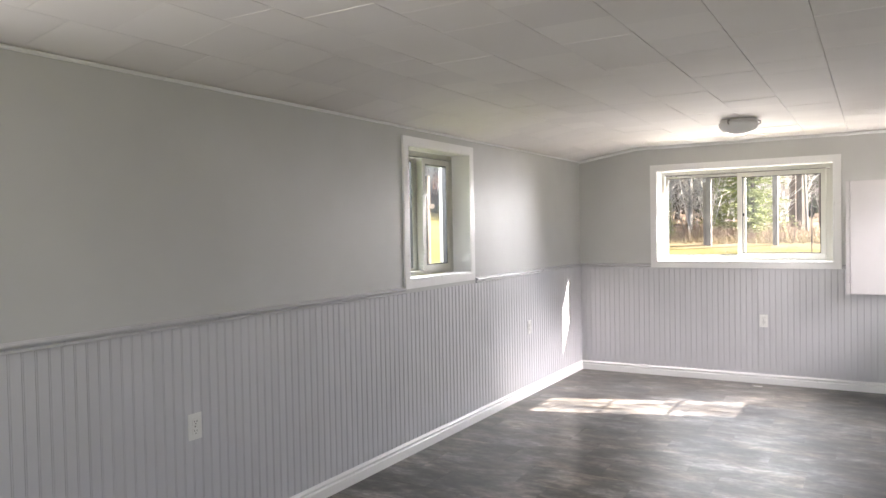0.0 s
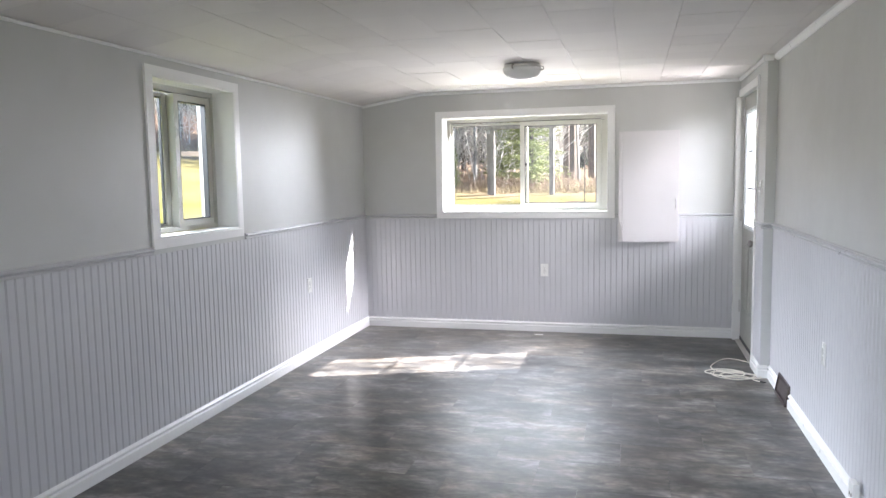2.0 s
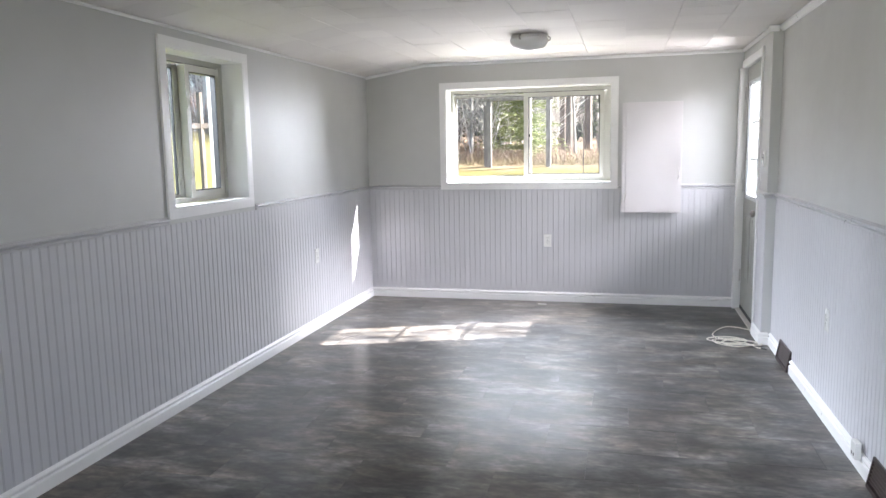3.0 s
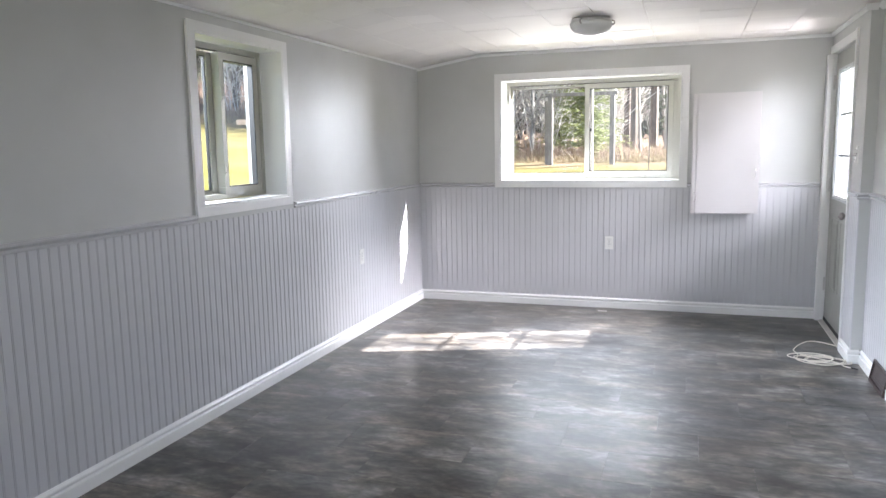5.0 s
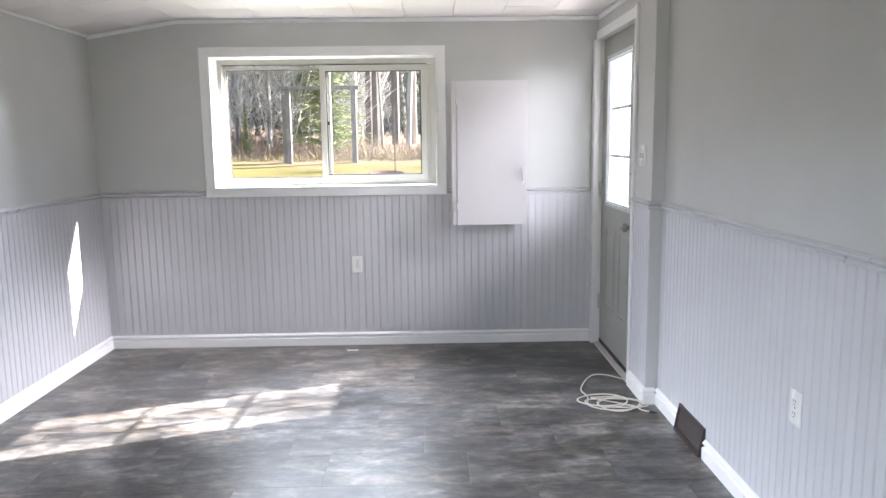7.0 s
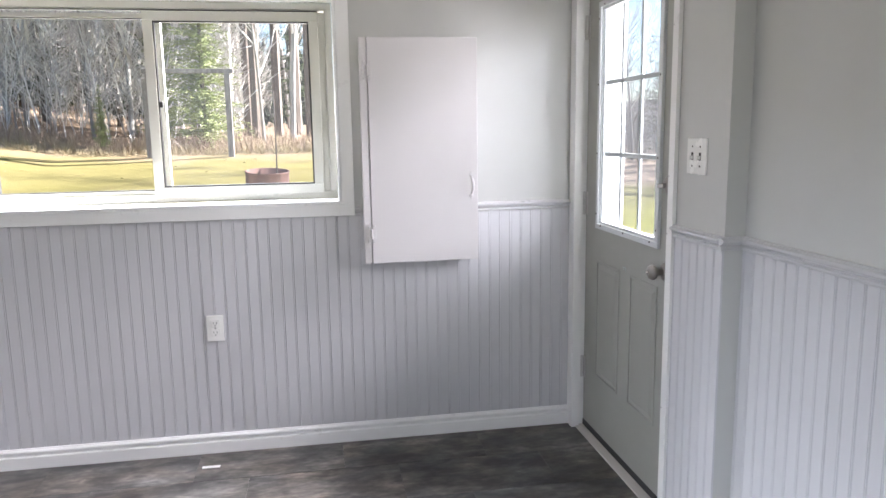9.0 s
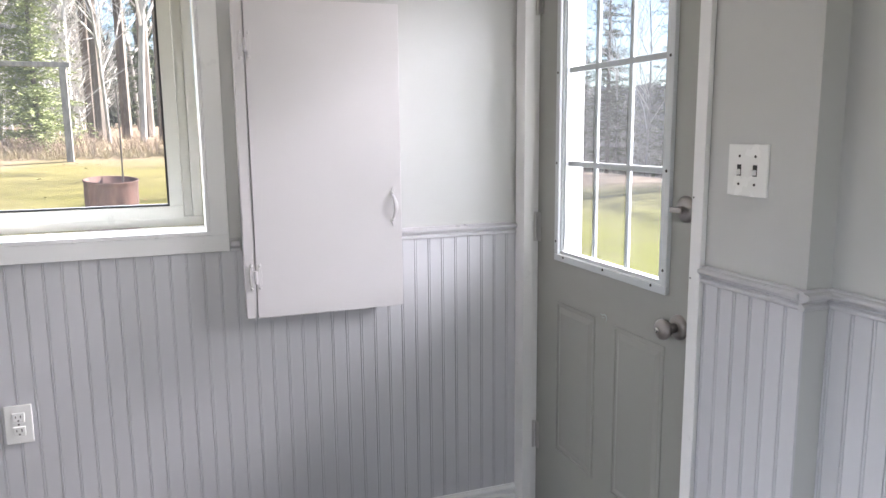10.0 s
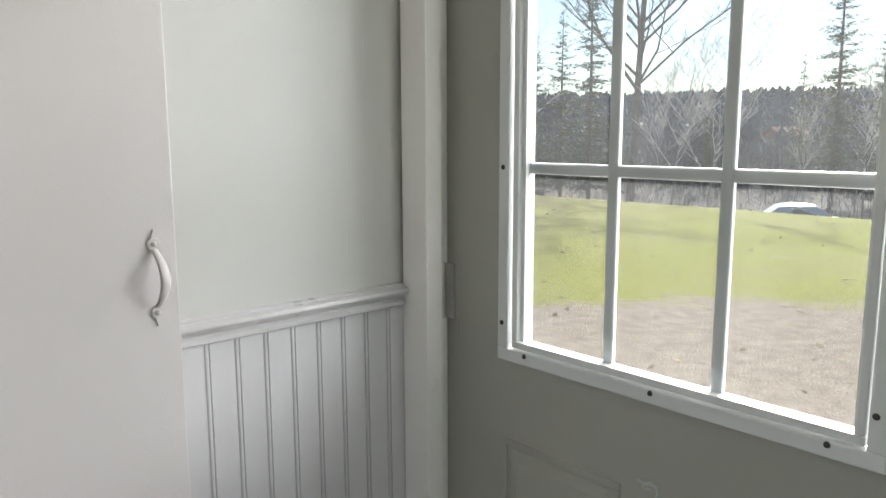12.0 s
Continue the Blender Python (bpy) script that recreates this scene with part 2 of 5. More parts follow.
def tube(bm, points, radius, n=8, caps=True):
    """A round tube along points; radius is a number or one per point."""
    pts = [Vector(p) for p in points]
    rs = radius if isinstance(radius, (list, tuple)) else [radius] * len(pts)
    rows, side = [], None
    for i, p in enumerate(pts):
        d = (pts[min(i + 1, len(pts) - 1)] - pts[max(i - 1, 0)]).normalized()
        if side is None:
            side = d.orthogonal().normalized()
        side = (side - d * side.dot(d)).normalized()
        o = d.cross(side)
        rows.append([bm.verts.new(p + (side * math.cos(2 * math.pi * k / n) + o * math.sin(2 * math.pi * k / n)) * rs[i]) for k in range(n)])
    for a, b in zip(rows, rows[1:]):
        for k in range(n):
            bm.faces.new((a[k], a[(k + 1) % n], b[(k + 1) % n], b[k]))
    if caps:
        bm.faces.new(rows[0])
        bm.faces.new(rows[-1])
    return bm


def structure(name, bm, material, label, category):
    return tagged(part(name, bm, material), label, category, kind="structure")


# ---- the room ----
XW, XE, XD, YN, YS = -1.80, 1.59, 1.525, 7.70, -1.00
YP = 6.46                      # where the door wall steps out of the east wall
Z_SUB = -0.40
RAIL0 = 1.027    # chair rail
TOP = 2.30
# north window opening, west window opening, door opening
NX0, NX1, NZ0, NZ1 = -1.035, 0.462, 1.080, 1.950
WY0, WY1, WZ0, WZ1 = 4.550, 5.372, 1.105, 1.975
DY0, DY1, DZ1 = 6.785, 7.655, 2.030
NOUT, WOUT, EOUT = 7.916, -2.016, 1.73

wall_n = structure("wall_north", boxes(
    (XW - 0.29, NX0, YN, NOUT, Z_SUB, TOP), (NX1, EOUT, YN, NOUT, Z_SUB, TOP),
    (NX0, NX1, YN, NOUT, Z_SUB, NZ0), (NX0, NX1, YN, NOUT, NZ1, TOP)), M_WALL, "grey painted end wall with a wide window", "wall")
# the opening at y -0.6 to 1.5 is unseen, added for a fill lamp
wall_w = structure("wall_west", boxes(
    (WOUT, XW, YS - 0.2, -0.6, Z_SUB, TOP), (WOUT, XW, 1.5, WY0, Z_SUB, TOP), (WOUT, XW, -0.6, 1.5, Z_SUB, 0.85), (WOUT, XW, -0.6, 1.5, 2.0, TOP), (WOUT, XW, WY1, YN, Z_SUB, TOP),
    (WOUT, XW, WY0, WY1, Z_SUB, WZ0), (WOUT, XW, WY0, WY1, WZ1, TOP)), M_WALL, "long grey painted wall with a deep small window", "wall")
wall_e = structure("wall_east", boxes((XE, EOUT, YS - 0.2, YP, Z_SUB, TOP)), M_WALL, "long grey painted wall above grey beadboard", "wall")
wall_d = structure("wall_door", boxes(
    (XD, EOUT, YP, DY0, Z_SUB, TOP), (XD, EOUT, DY1, YN, Z_SUB, TOP), (XD, EOUT, DY0, DY1, DZ1, TOP)), M_WALL, "grey wall that steps out round the entry door", "wall")
# closes the room out of view; its opening is added for a fill lamp
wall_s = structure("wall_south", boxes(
    (XW, -1.62, YS - 0.2, YS, Z_SUB, TOP), (1.42, XE, YS - 0.2, YS, Z_SUB, TOP), (-1.62, 1.42, YS - 0.2, YS, Z_SUB, 0.3), (-1.62, 1.42, YS - 0.2, YS, 2.06, TOP)), M_WALL, "plain grey painted end wall out of view, opened for fill light", "wall")

# ceiling: a level part of square tiles and a slope down to the west wall
ZC, XB, ZCW = 2.180, -1.22, 2.088


def ceiling_mesh():
    bm = bmesh.new()
    box(bm, XB, XE, YS, YN, ZC + 0.018, ZC + 0.05)
    step, x = 0.3085, 0.259 - 0.3085 * 5
    g = 0.0014
    for k in range(-1, 11):
        xa, xb = x + k * step, x + (k + 1) * step
        xa, xb = max(xa, XB), min(xb, XE)
        if xb - xa < 0.02:
            continue
        y = YS - 0.3 + (0.145 if k % 2 else 0.0)
        while y < YN:
            ya, yb = max(y, YS), min(y + 0.293, YN)
            if yb - ya > 0.02:
                sag = random.uniform(-0.0012, 0.0012)
                box(bm, xa + g, xb - g, ya + g * 0.6, yb - g * 0.6, ZC + sag, ZC + 0.016)
            y += 0.293
    # the sloping strip, three boards of tile wide
    for j in range(2):
        u0, u1 = j / 2, (j + 1) / 2
        y = YS - (0.1 if j else 0.25)
        while y < YN:
            ya, yb = max(y, YS), min(y + 0.293, YN)
            if yb > ya + 0.02:
                vs = []
                for yy in (ya + 0.001, yb - 0.001):
                    for u in (u0 + 0.002, u1 - 0.002):
                        vs.append(Vector((XB + (XW - XB) * u, yy, ZC + (ZCW - ZC) * u)))
                low = [bm.verts.new(v) for v in vs]
                high = [bm.verts.new(v + Vector((0, 0, 0.02))) for v in vs]
                bm.faces.new((low[0], low[1], low[3], low[2]))
                bm.faces.new((high[0], high[2], high[3], high[1]))
                for a, b in ((0, 1), (1, 3), (3, 2), (2, 0)):
                    bm.faces.new((low[a], high[a], high[b], low[b]))
            y += 0.293
    vs = [bm.verts.new((x, yy, z)) for yy in (YS, YN) for x, z in ((XB, ZC + 0.022), (XW, ZCW + 0.022), (XW, ZCW + 0.06), (XB, ZC + 0.06))]
    for q in ((0, 1, 2, 3), (4, 7, 6, 5), (0, 4, 5, 1), (1, 5, 6, 2), (2, 6, 7, 3), (3, 7, 4, 0)):
        bm.faces.new([vs[i] for i in q])
    return bm


structure("ceiling", ceiling_mesh(), M_CEIL, "off-white square fibre tiles, slightly uneven joints", "ceiling")
structure("roof_slab", boxes((WOUT - 0.5, EOUT + 0.35, YS - 0.5, NOUT + 0.06, TOP, TOP + 0.15)), M_TRIM, "flat white eave over the room", "roof")

# crown strip
DROP = 0.003
CROWN = [(0.0, 0.0), (0.006, 0.0), (0.017, 0.014), (0.017, 0.024), (0.0, 0.024)]
bm = bmesh.new()
sweep(bm, CROWN, (XB, YN, ZC - 0.024 - DROP), (XD, YN, ZC - 0.024 - DROP), (0, -1, 0))
sweep(bm, CROWN, (XW, YN, ZCW - 0.024 - DROP), (XB, YN, ZC - 0.024 - DROP), (0, -1, 0))
structure("crown_north", bm, M_TRIM, "narrow white crown strip on the end wall", "moulding")
bm = sweep(bmesh.new(), [(a * 0.8, b * 0.55) for a, b in CROWN], (XW, YS, ZCW - 0.013 - DROP), (XW, YN - 0.017, ZCW - 0.013 - DROP), (1, 0, 0))
structure("crown_west", bm, M_TRIM, "narrow white crown strip under the sloping ceiling", "moulding")
bm = bmesh.new()
CROWN_E = [(a * 1.8, b * 1.5) for a, b in CROWN]
sweep(bm, CROWN_E, (XE, YS, ZC - 0.037 - DROP), (XE, YP, ZC - 0.037 - DROP), (-1, 0, 0))
sweep(bm, CROWN_E, (XD - 0.031, YP, ZC - 0.037 - DROP), (XE - 0.031, YP, ZC - 0.037 - DROP), (0, -1, 0))
sweep(bm, CROWN, (XD, YP, ZC - 0.024 - DROP), (XD, YN - 0.017, ZC - 0.024 - DROP), (-1, 0, 0))
structure("crown_east", bm, M_TRIM, "white crown strip along the door side", "moulding")

# baseboards
BASE = [(0.0, 0.0), (0.017, 0.0), (0.017, 0.050), (0.015, 0.053), (0.006, 0.0545), (0.005, 0.060), (0.009, 0.065), (0.014, 0.069), (0.014, 0.075), (0.010, 0.080), (0.006, 0.082), (0.005, 0.086), (0.0, 0.087)]


def baseboard(name, runs, label="glossy white moulded baseboard"):
    bm = bmesh.new()
    for a, b, out in runs:
        sweep(bm, BASE, a, b, out)
    return structure(name, bm, M_TRIM, label, "baseboard")


PROUD = 0.006
baseboard("baseboard_north", [((XW + 0.02, YN - PROUD, 0), (XD - 0.016, YN - PROUD, 0), (0, -1, 0))])
baseboard("baseboard_west", [((XW + PROUD, YS, 0), (XW + PROUD, YN - PROUD, 0), (1, 0, 0))])
baseboard("baseboard_east", [((XE - PROUD, YS, 0), (XE - PROUD, 3.91, 0), (-1, 0, 0)), ((XE - PROUD, 4.225, 0), (XE - PROUD, 5.775, 0), (-1, 0, 0)),
                             ((XE - PROUD, 6.10, 0), (XE - PROUD, YP - PROUD, 0), (-1, 0, 0))])
baseboard("baseboard_door", [((XD - PROUD - 0.016, YP - PROUD, 0), (XE - PROUD - 0.016, YP - PROUD, 0), (0, -1, 0)), ((XD - PROUD, YP - PROUD, 0), (XD - PROUD, 6.752, 0), (-1, 0, 0))])

# chair rails
RAIL = [(0.0, 0.0), (0.012, 0.0), (0.0155, 0.003), (0.0155, 0.0085), (0.012, 0.0115), (0.0085, 0.013), (0.0085, 0.0155), (0.014, 0.019), (0.0215, 0.0225), (0.0255, 0.0275), (0.0245, 0.0325), (0.019, 0.0350), (0.012, 0.0362), (0.0105, 0.039), (0.0, 0.040)]


def chair_rail(name, runs):
    bm = bmesh.new()
    for a, b, out in runs:
        sweep(bm, RAIL, (*a, RAIL0), (*b, RAIL0), out)
    return structure(name, bm, M_RAIL, "grey painted moulded chair rail", "chair rail")


chair_rail("chair_rail_north", [((XW + 0.019, YN), (-1.090, YN), (0, -1, 0)), ((0.518, YN), (0.546, YN), (0, -1, 0)), ((1.044, YN), (XD - 0.001, YN), (0, -1, 0))])
chair_rail("chair_rail_west", [((XW, YS), (XW, 4.488), (1, 0, 0)), ((XW, 5.450), (XW, YN), (1, 0, 0))])
chair_rail("chair_rail_east", [((XE, YS), (XE, YP), (-1, 0, 0))])
chair_rail("chair_rail_door", [((XD - 0.019, YP), (XE - 0.019, YP), (0, -1, 0)), ((XD, YP), (XD, 6.752), (-1, 0, 0)), ((XD, DY1 + 0.043), (XD, YN - 0.019), (-1, 0, 0))])

# ---- north window ----


def casing_boards(parent, run0, run1, z0, z1, w, thick, place, names=("casing_board",)):
    """Four flat boards round an opening; place(u, v, z) turns along-wall, out-of-wall and height into the world."""
    for a0, a1, b0, b1 in ((run0 - w, run1 + w, z1, z1 + w * 0.95), (run0 - w, run1 + w, z0 - w * 0.95, z0), (run0 - w, run0, z0, z1), (run1, run1 + w, z0, z1)):
        bm = bmesh.new()
        p, q = place(a0, 0, b0), place(a1, thick, b1)
        box(bm, min(p[0], q[0]), max(p[0], q[0]), min(p[1], q[1]), max(p[1], q[1]), b0, b1, 0.0015)
        part("casing_board", bm, M_TRIM, parent)


def ring(bm, place, u0, u1, z0, z1, w, v0, v1, bevel=0.002):
    """A rectangular frame of four bars of width w between the depths v0 and v1."""
    for a0, a1, b0, b1 in ((u0, u1, z1 - w, z1), (u0, u1, z0, z0 + w), (u0, u0 + w, z0 + w, z1 - w), (u1 - w, u1, z0 + w, z1 - w)):
        p, q = place(a0, v0, b0), place(a1, v1, b1)
        box(bm, min(p[0], q[0]), max(p[0], q[0]), min(p[1], q[1]), max(p[1], q[1]), b0, b1, bevel)
    return bm


def slider_window(name, label, place, u0, u1, z0, z1, depth, split, right, stile, proud):
    """A deep reveal, vinyl frame, one fixed pane and one sliding sash. v is out of the wall into the room."""
    w = thing(name, label, "window", kind="structure")
    back = 0.075 if proud > 0.01 else 0.050
    casing_boards(w, u0, u1, z0, z1, 0.054, 0.014, place)
    # reveal lining of four boards
    for a0, a1, b0, b1 in ((u0, u1, z1 - 0.010, z1 - 0.001), (u0, u1, z0 + 0.001, z0 + 0.012), (u0 + 0.001, u0 + 0.010, z0 + 0.012, z1 - 0.010), (u1 - 0.010, u1 - 0.001, z0 + 0.012, z1 - 0.010)):
        p, q = place(a0, 0.012, b0), place(a1, -depth, b1)
        part("window_sill" if b1 < z0 + 0.02 else "reveal_board", boxes((min(p[0], q[0]), max(p[0], q[0]), min(p[1], q[1]), max(p[1], q[1]), b0, b1)), M_TRIM, w)
    e = 0.011
    part("window_frame", ring(bmesh.new(), place, u0 + e, u1 - e, z0 + 0.013, z1 - e, 0.030, -depth - back, -depth), M_VINYL, w)
    fu0, fu1, fz0, fz1 = u0 + 0.042, u1 - right, z0 + 0.044, z1 - 0.056
    # fixed side and sliding side
    fixed, slide = (fu0, split), (split - 0.022, fu1)
    part("meeting_stile", boxes(slab(place, split - stile, split + 0.042, fz0, fz1, -depth - 0.068, -depth - 0.037)), M_VINYL, w)
    if right > 0.05:
        part("side_track", boxes(slab(place, fu1 + 0.001, u1 - 0.041, fz0 - 0.004, fz1 + 0.004, -depth - 0.0755, -depth - 0.012), bevel=0.002), M_TRACK_SHADE if proud > 0.01 else M_VINYL, w)
    part("head_track", boxes(slab(place, u0 + 0.041, u1 - 0.041, fz1 + 0.012, z1 - 0.042, -depth - 0.060, -depth - 0.004), bevel=0.002), M_VINYL, w)
    part("fixed_stop", ring(bmesh.new(), place, fixed[0], fixed[1] - stile + 0.017, fz0, fz1, 0.018, -depth - 0.066, -depth - 0.040, 0.001), M_VINYL, w)
    pane = part("pane", boxes(slab(place, fixed[0] + 0.014, fixed[1] - 0.002, fz0 + 0.014, fz1 - 0.014, -depth - 0.055, -depth - 0.051)), M_GLASS, w)
    pane.visible_shadow = False
    sash = part("sash", ring(bmesh.new(), place, *slide, fz0 - 0.006, fz1 + 0.006, 0.040, -depth - 0.034, -depth + proud), M_VINYL, w)
    part("gasket", ring(bmesh.new(), place, slide[0] + 0.039, slide[1] - 0.039, fz0 + 0.033, fz1 - 0.033, 0.0075, -depth - 0.022, -depth + proud - 0.004, 0), M_BLACK, sash, "thin black glazing gasket")
    part("gasket", ring(bmesh.new(), place, fixed[0] + 0.017, fixed[1] - stile - 0.001, fz0 + 0.017, fz1 - 0.017, 0.006, -depth - 0.062, -depth - 0.046, 0), M_BLACK, w, "thin black glazing gasket")
    set_back = 0.015 if proud > 0.01 else 0.0
    glass = part("pane", boxes(slab(place, slide[0] + 0.040, slide[1] - 0.040, fz0 + 0.034, fz1 - 0.034, -depth - 0.016 - set_back, -depth - 0.012 - set_back)), M_HAZY, sash)
    glass.visible_shadow = False
    # black strip that draws the shadow line of the top track
    part("track", boxes(slab(place, fu0, fu1, fz1 + 0.008, fz1 + 0.011, -depth - 0.030, -depth + 0.002)), M_BLACK, w, "thin black strip drawn for the shadow in the sash track")
    return w, sash


def slab(place, u0, u1, z0, z1, v0, v1):
    p, q = place(u0, v0, z0), place(u1, v1, z1)
    return (min(p[0], q[0]), max(p[0], q[0]), min(p[1], q[1]), max(p[1], q[1]), z0, z1)


def on_north(u, v, z):
    return (u, YN - v, z)


def on_west(u, v, z):
    return (XW + v, u, z)


def on_east(u, v, z):
    return (XE - v, u, z)


window_n, sash_n = slider_window("window_1", "wide ivory vinyl sliding window in a deep white-trimmed reveal", on_north, NX0, NX1, NZ0, NZ1, 0.165, -0.312, 0.070, 0.012, 0.004)
window_w, sash_w = slider_window("window_2", "small ivory vinyl sliding window in a deep reveal", on_west, WY0, WY1, WZ0, WZ1, 0.135, 4.947, 0.075, 0.062, 0.016)
# two cam latches on the small window's sash stile, one on the wide one
for z in (1.285, 1.700):
    bm = bmesh.new()
    box(bm, XW - 0.1185, XW - 0.108, 4.918, 4.942, z - 0.035, z + 0.035, 0.003)
    tube(bm, [(XW - 0.108, 4.925 + 0.014 * math.sin(a), z + 0.020 * math.cos(a)) for a in [i * 0.5 for i in range(8)]], 0.005, 6)
    part("latch", bm, M_VINYL, sash_w, "white curled plastic cam latch")
part("latch", boxes((-0.287, -0.272, YN + 0.150, YN + 0.162, 1.50, 1.525), bevel=0.003), M_BLACK, sash_n, "small dark latch")

# ---- entry door ----
XF = 1.552          # room face of the door leaf
LY0, LY1, LZ1 = 6.797, 7.643, 2.018
GY0, GY1, GZ0, GZ1 = 6.948, 7.466, 0.988, 1.868
door = thing("door_1", "sage grey steel entry door, nine-lite window above two panels, closed", "door", kind="structure")
OY0, OY1, OZ0, OZ1 = GY0 - 0.022, GY1 + 0.024, GZ0 - 0.022, GZ1 + 0.022     # cut-out in the leaf, behind the lite frame
bm = boxes((XF, XF + 0.044, LY0, OY0, 0.022, LZ1), (XF, XF + 0.044, OY1, LY1, 0.022, LZ1),
           (XF, XF + 0.044, OY0, OY1, 0.022, OZ0), (XF, XF + 0.044, OY0, OY1, OZ1, LZ1))
leaf = part("door_leaf", bm, M_DOOR, door)


def raised_panel(y0, y1, z0, z1):
    """Pressed panel: an outer bead and a raised field with sloped edges."""
    bm = bmesh.new()
    ring(bm, lambda u, v, z: (XF - v, u, z), y0, y1, z0, z1, 0.010, -0.002, 0.004, 0.0018)
    i, o = 0.034, 0.018
    a = [(y0 + o, z0 + o), (y1 - o, z0 + o), (y1 - o, z1 - o), (y0 + o, z1 - o)]
    b = [(y0 + i, z0 + i), (y1 - i, z0 + i), (y1 - i, z1 - i), (y0 + i, z1 - i)]
    va = [bm.verts.new((XF - 0.0005, y, z)) for y, z in a]
    vb = [bm.verts.new((XF - 0.006, y, z)) for y, z in b]
    vc = [bm.verts.new((XF + 0.004, y, z)) for y, z in a]
    for k in range(4):
        bm.faces.new((va[k], va[(k + 1) % 4], vb[(k + 1) % 4], vb[k]))
        bm.faces.new((va[k], vc[k], vc[(k + 1) % 4], va[(k + 1) % 4]))
    bm.faces.new(vb)
    return bm


part("door_panel", raised_panel(7.262, 7.500, 0.290, 0.818), M_DOOR, door)
part("door_panel", raised_panel(6.925, 7.160, 0.290, 0.818), M_DOOR, door)
bm = bmesh.new()
tube(bm, [(XF - 0.0002, 7.236, 0.835), (XF - 0.0002, 7.224, 0.833), (XF - 0.0002, 7.212, 0.837), (XF - 0.0002, 7.203, 0.834), (XF - 0.0002, 7.201, 0.826), (XF - 0.0002, 7.205, 0.815)], [0.001, 0.0026, 0.0034, 0.003, 0.0026, 0.001], 5)
tube(bm, [(XF - 0.0002, 7.228, 0.827), (XF - 0.0002, 7.218, 0.826), (XF - 0.0002, 7.211, 0.829)], [0.001, 0.0018, 0.001], 5)
part("paint_chip", bm, paint("chipped pale primer", (0.42, 0.47, 0.47), 0.5), door, "small pale scrape in the paint")


def door_place(u, v, z):
    return (XF - v, u, z)


lite = part("lite_frame", ring(bmesh.new(), door_place, GY0 - 0.030, GY1 + 0.040, GZ0 - 0.030, GZ1 + 0.030, 0.0215, -0.004, 0.012, 0.003), M_LITE, door, "white plastic window frame with dark screws")
part("lite_step", ring(bmesh.new(), door_place, GY0 - 0.006, GY1 + 0.012, GZ0 - 0.006, GZ1 + 0.006, 0.012, -0.009, 0.008, 0.002), M_LITE, lite)
part("lite_step", ring(bmesh.new(), door_place, GY0 + 0.001, GY1 - 0.001, GZ0 - 0.004, GZ1 + 0.004, 0.008, -0.021, 0.001, 0.001), M_LITE, lite)
for y, z in [(6.980, GZ0 - 0.014), (7.213, GZ0 - 0.014), (7.446, GZ0 - 0.014), (GY0 - 0.016, 1.022), (GY1 + 0.030, 1.022), (GY0 - 0.016, 1.279), (GY1 + 0.030, 1.279),
             (GY0 - 0.016, 1.565), (GY1 + 0.030, 1.565), (GY0 - 0.016, 1.83), (GY1 + 0.030, 1.83), (GY0 + 0.025, GZ1 + 0.014), (7.214, GZ1 + 0.014), (GY1 - 0.023, GZ1 + 0.014)]:
    part("screw", lathe(bmesh.new(), [(0.0, 0.0145), (0.0035, 0.0135), (0.0045, 0.0115), (0.0045, 0.008)], pose(XF, y, z, 0, -90, 0), 10), M_SCREW, lite)
glass = part("pane", boxes((XF + 0.0045, XF + 0.007, GY0, GY1, GZ0, GZ1)), M_DUSTY, door)
glass.visible_shadow = False
glass2 = part("pane", boxes((XF + 0.0185, XF + 0.021, GY0, GY1, GZ0, GZ1)), M_DIMMED, door)
glass2.visible_shadow = False
for y in (7.128, 7.300):
    part("muntin", boxes((XF + 0.0085, XF + 0.0170, y - 0.009, y + 0.009, GZ0, GZ1), bevel=0.003), M_LITE, door, "white grille bar between the panes")
for z in (1.278, 1.570):
    part("muntin", boxes((XF + 0.0090, XF + 0.0165, GY0, GY1, z - 0.009, z + 0.009), bevel=0.003), M_LITE, door, "white grille bar between the panes")


def round_knob():
    m = pose(XF, 6.872, 0.884, 0, -90, 0)
    knob = part("door_knob", lathe(bmesh.new(), [(0.0, 0.066), (0.010, 0.0655), (0.020, 0.063), (0.0265, 0.056), (0.0275, 0.048), (0.024, 0.040), (0.016, 0.034), (0.0125, 0.028), (0.0125, 0.010)], m, 28), M_NICKEL, door, "satin nickel round door knob", True)
    part("rose", lathe(bmesh.new(), [(0.012, 0.014), (0.024, 0.013), (0.031, 0.008), (0.033, 0.0), (0.033, -0.001)], m, 28), M_NICKEL, knob, "", True)
    part("turn_button", lathe(bmesh.new(), [(0.0, 0.0725), (0.006, 0.072), (0.0075, 0.069), (0.0075, 0.064)], m, 16), metal_material("bright button", (0.75, 0.73, 0.7), 0.15), knob, "", True)
    m = pose(XF, 6.862, 1.188, 0, -90, 0)
    bolt = part("deadbolt", lathe(bmesh.new(), [(0.0, 0.014), (0.010, 0.014), (0.026, 0.012), (0.032, 0.007), (0.033, 0.0), (0.033, -0.001)], m, 28), M_NICKEL, door, "satin nickel deadbolt with thumb turn", True)
    part("thumb_turn", boxes((XF - 0.030, XF - 0.012, 6.858, 6.866, 1.180, 1.196), (XF - 0.036, XF - 0.028, 6.840, 6.884, 1.179, 1.194), bevel=0.003), M_NICKEL, bolt)


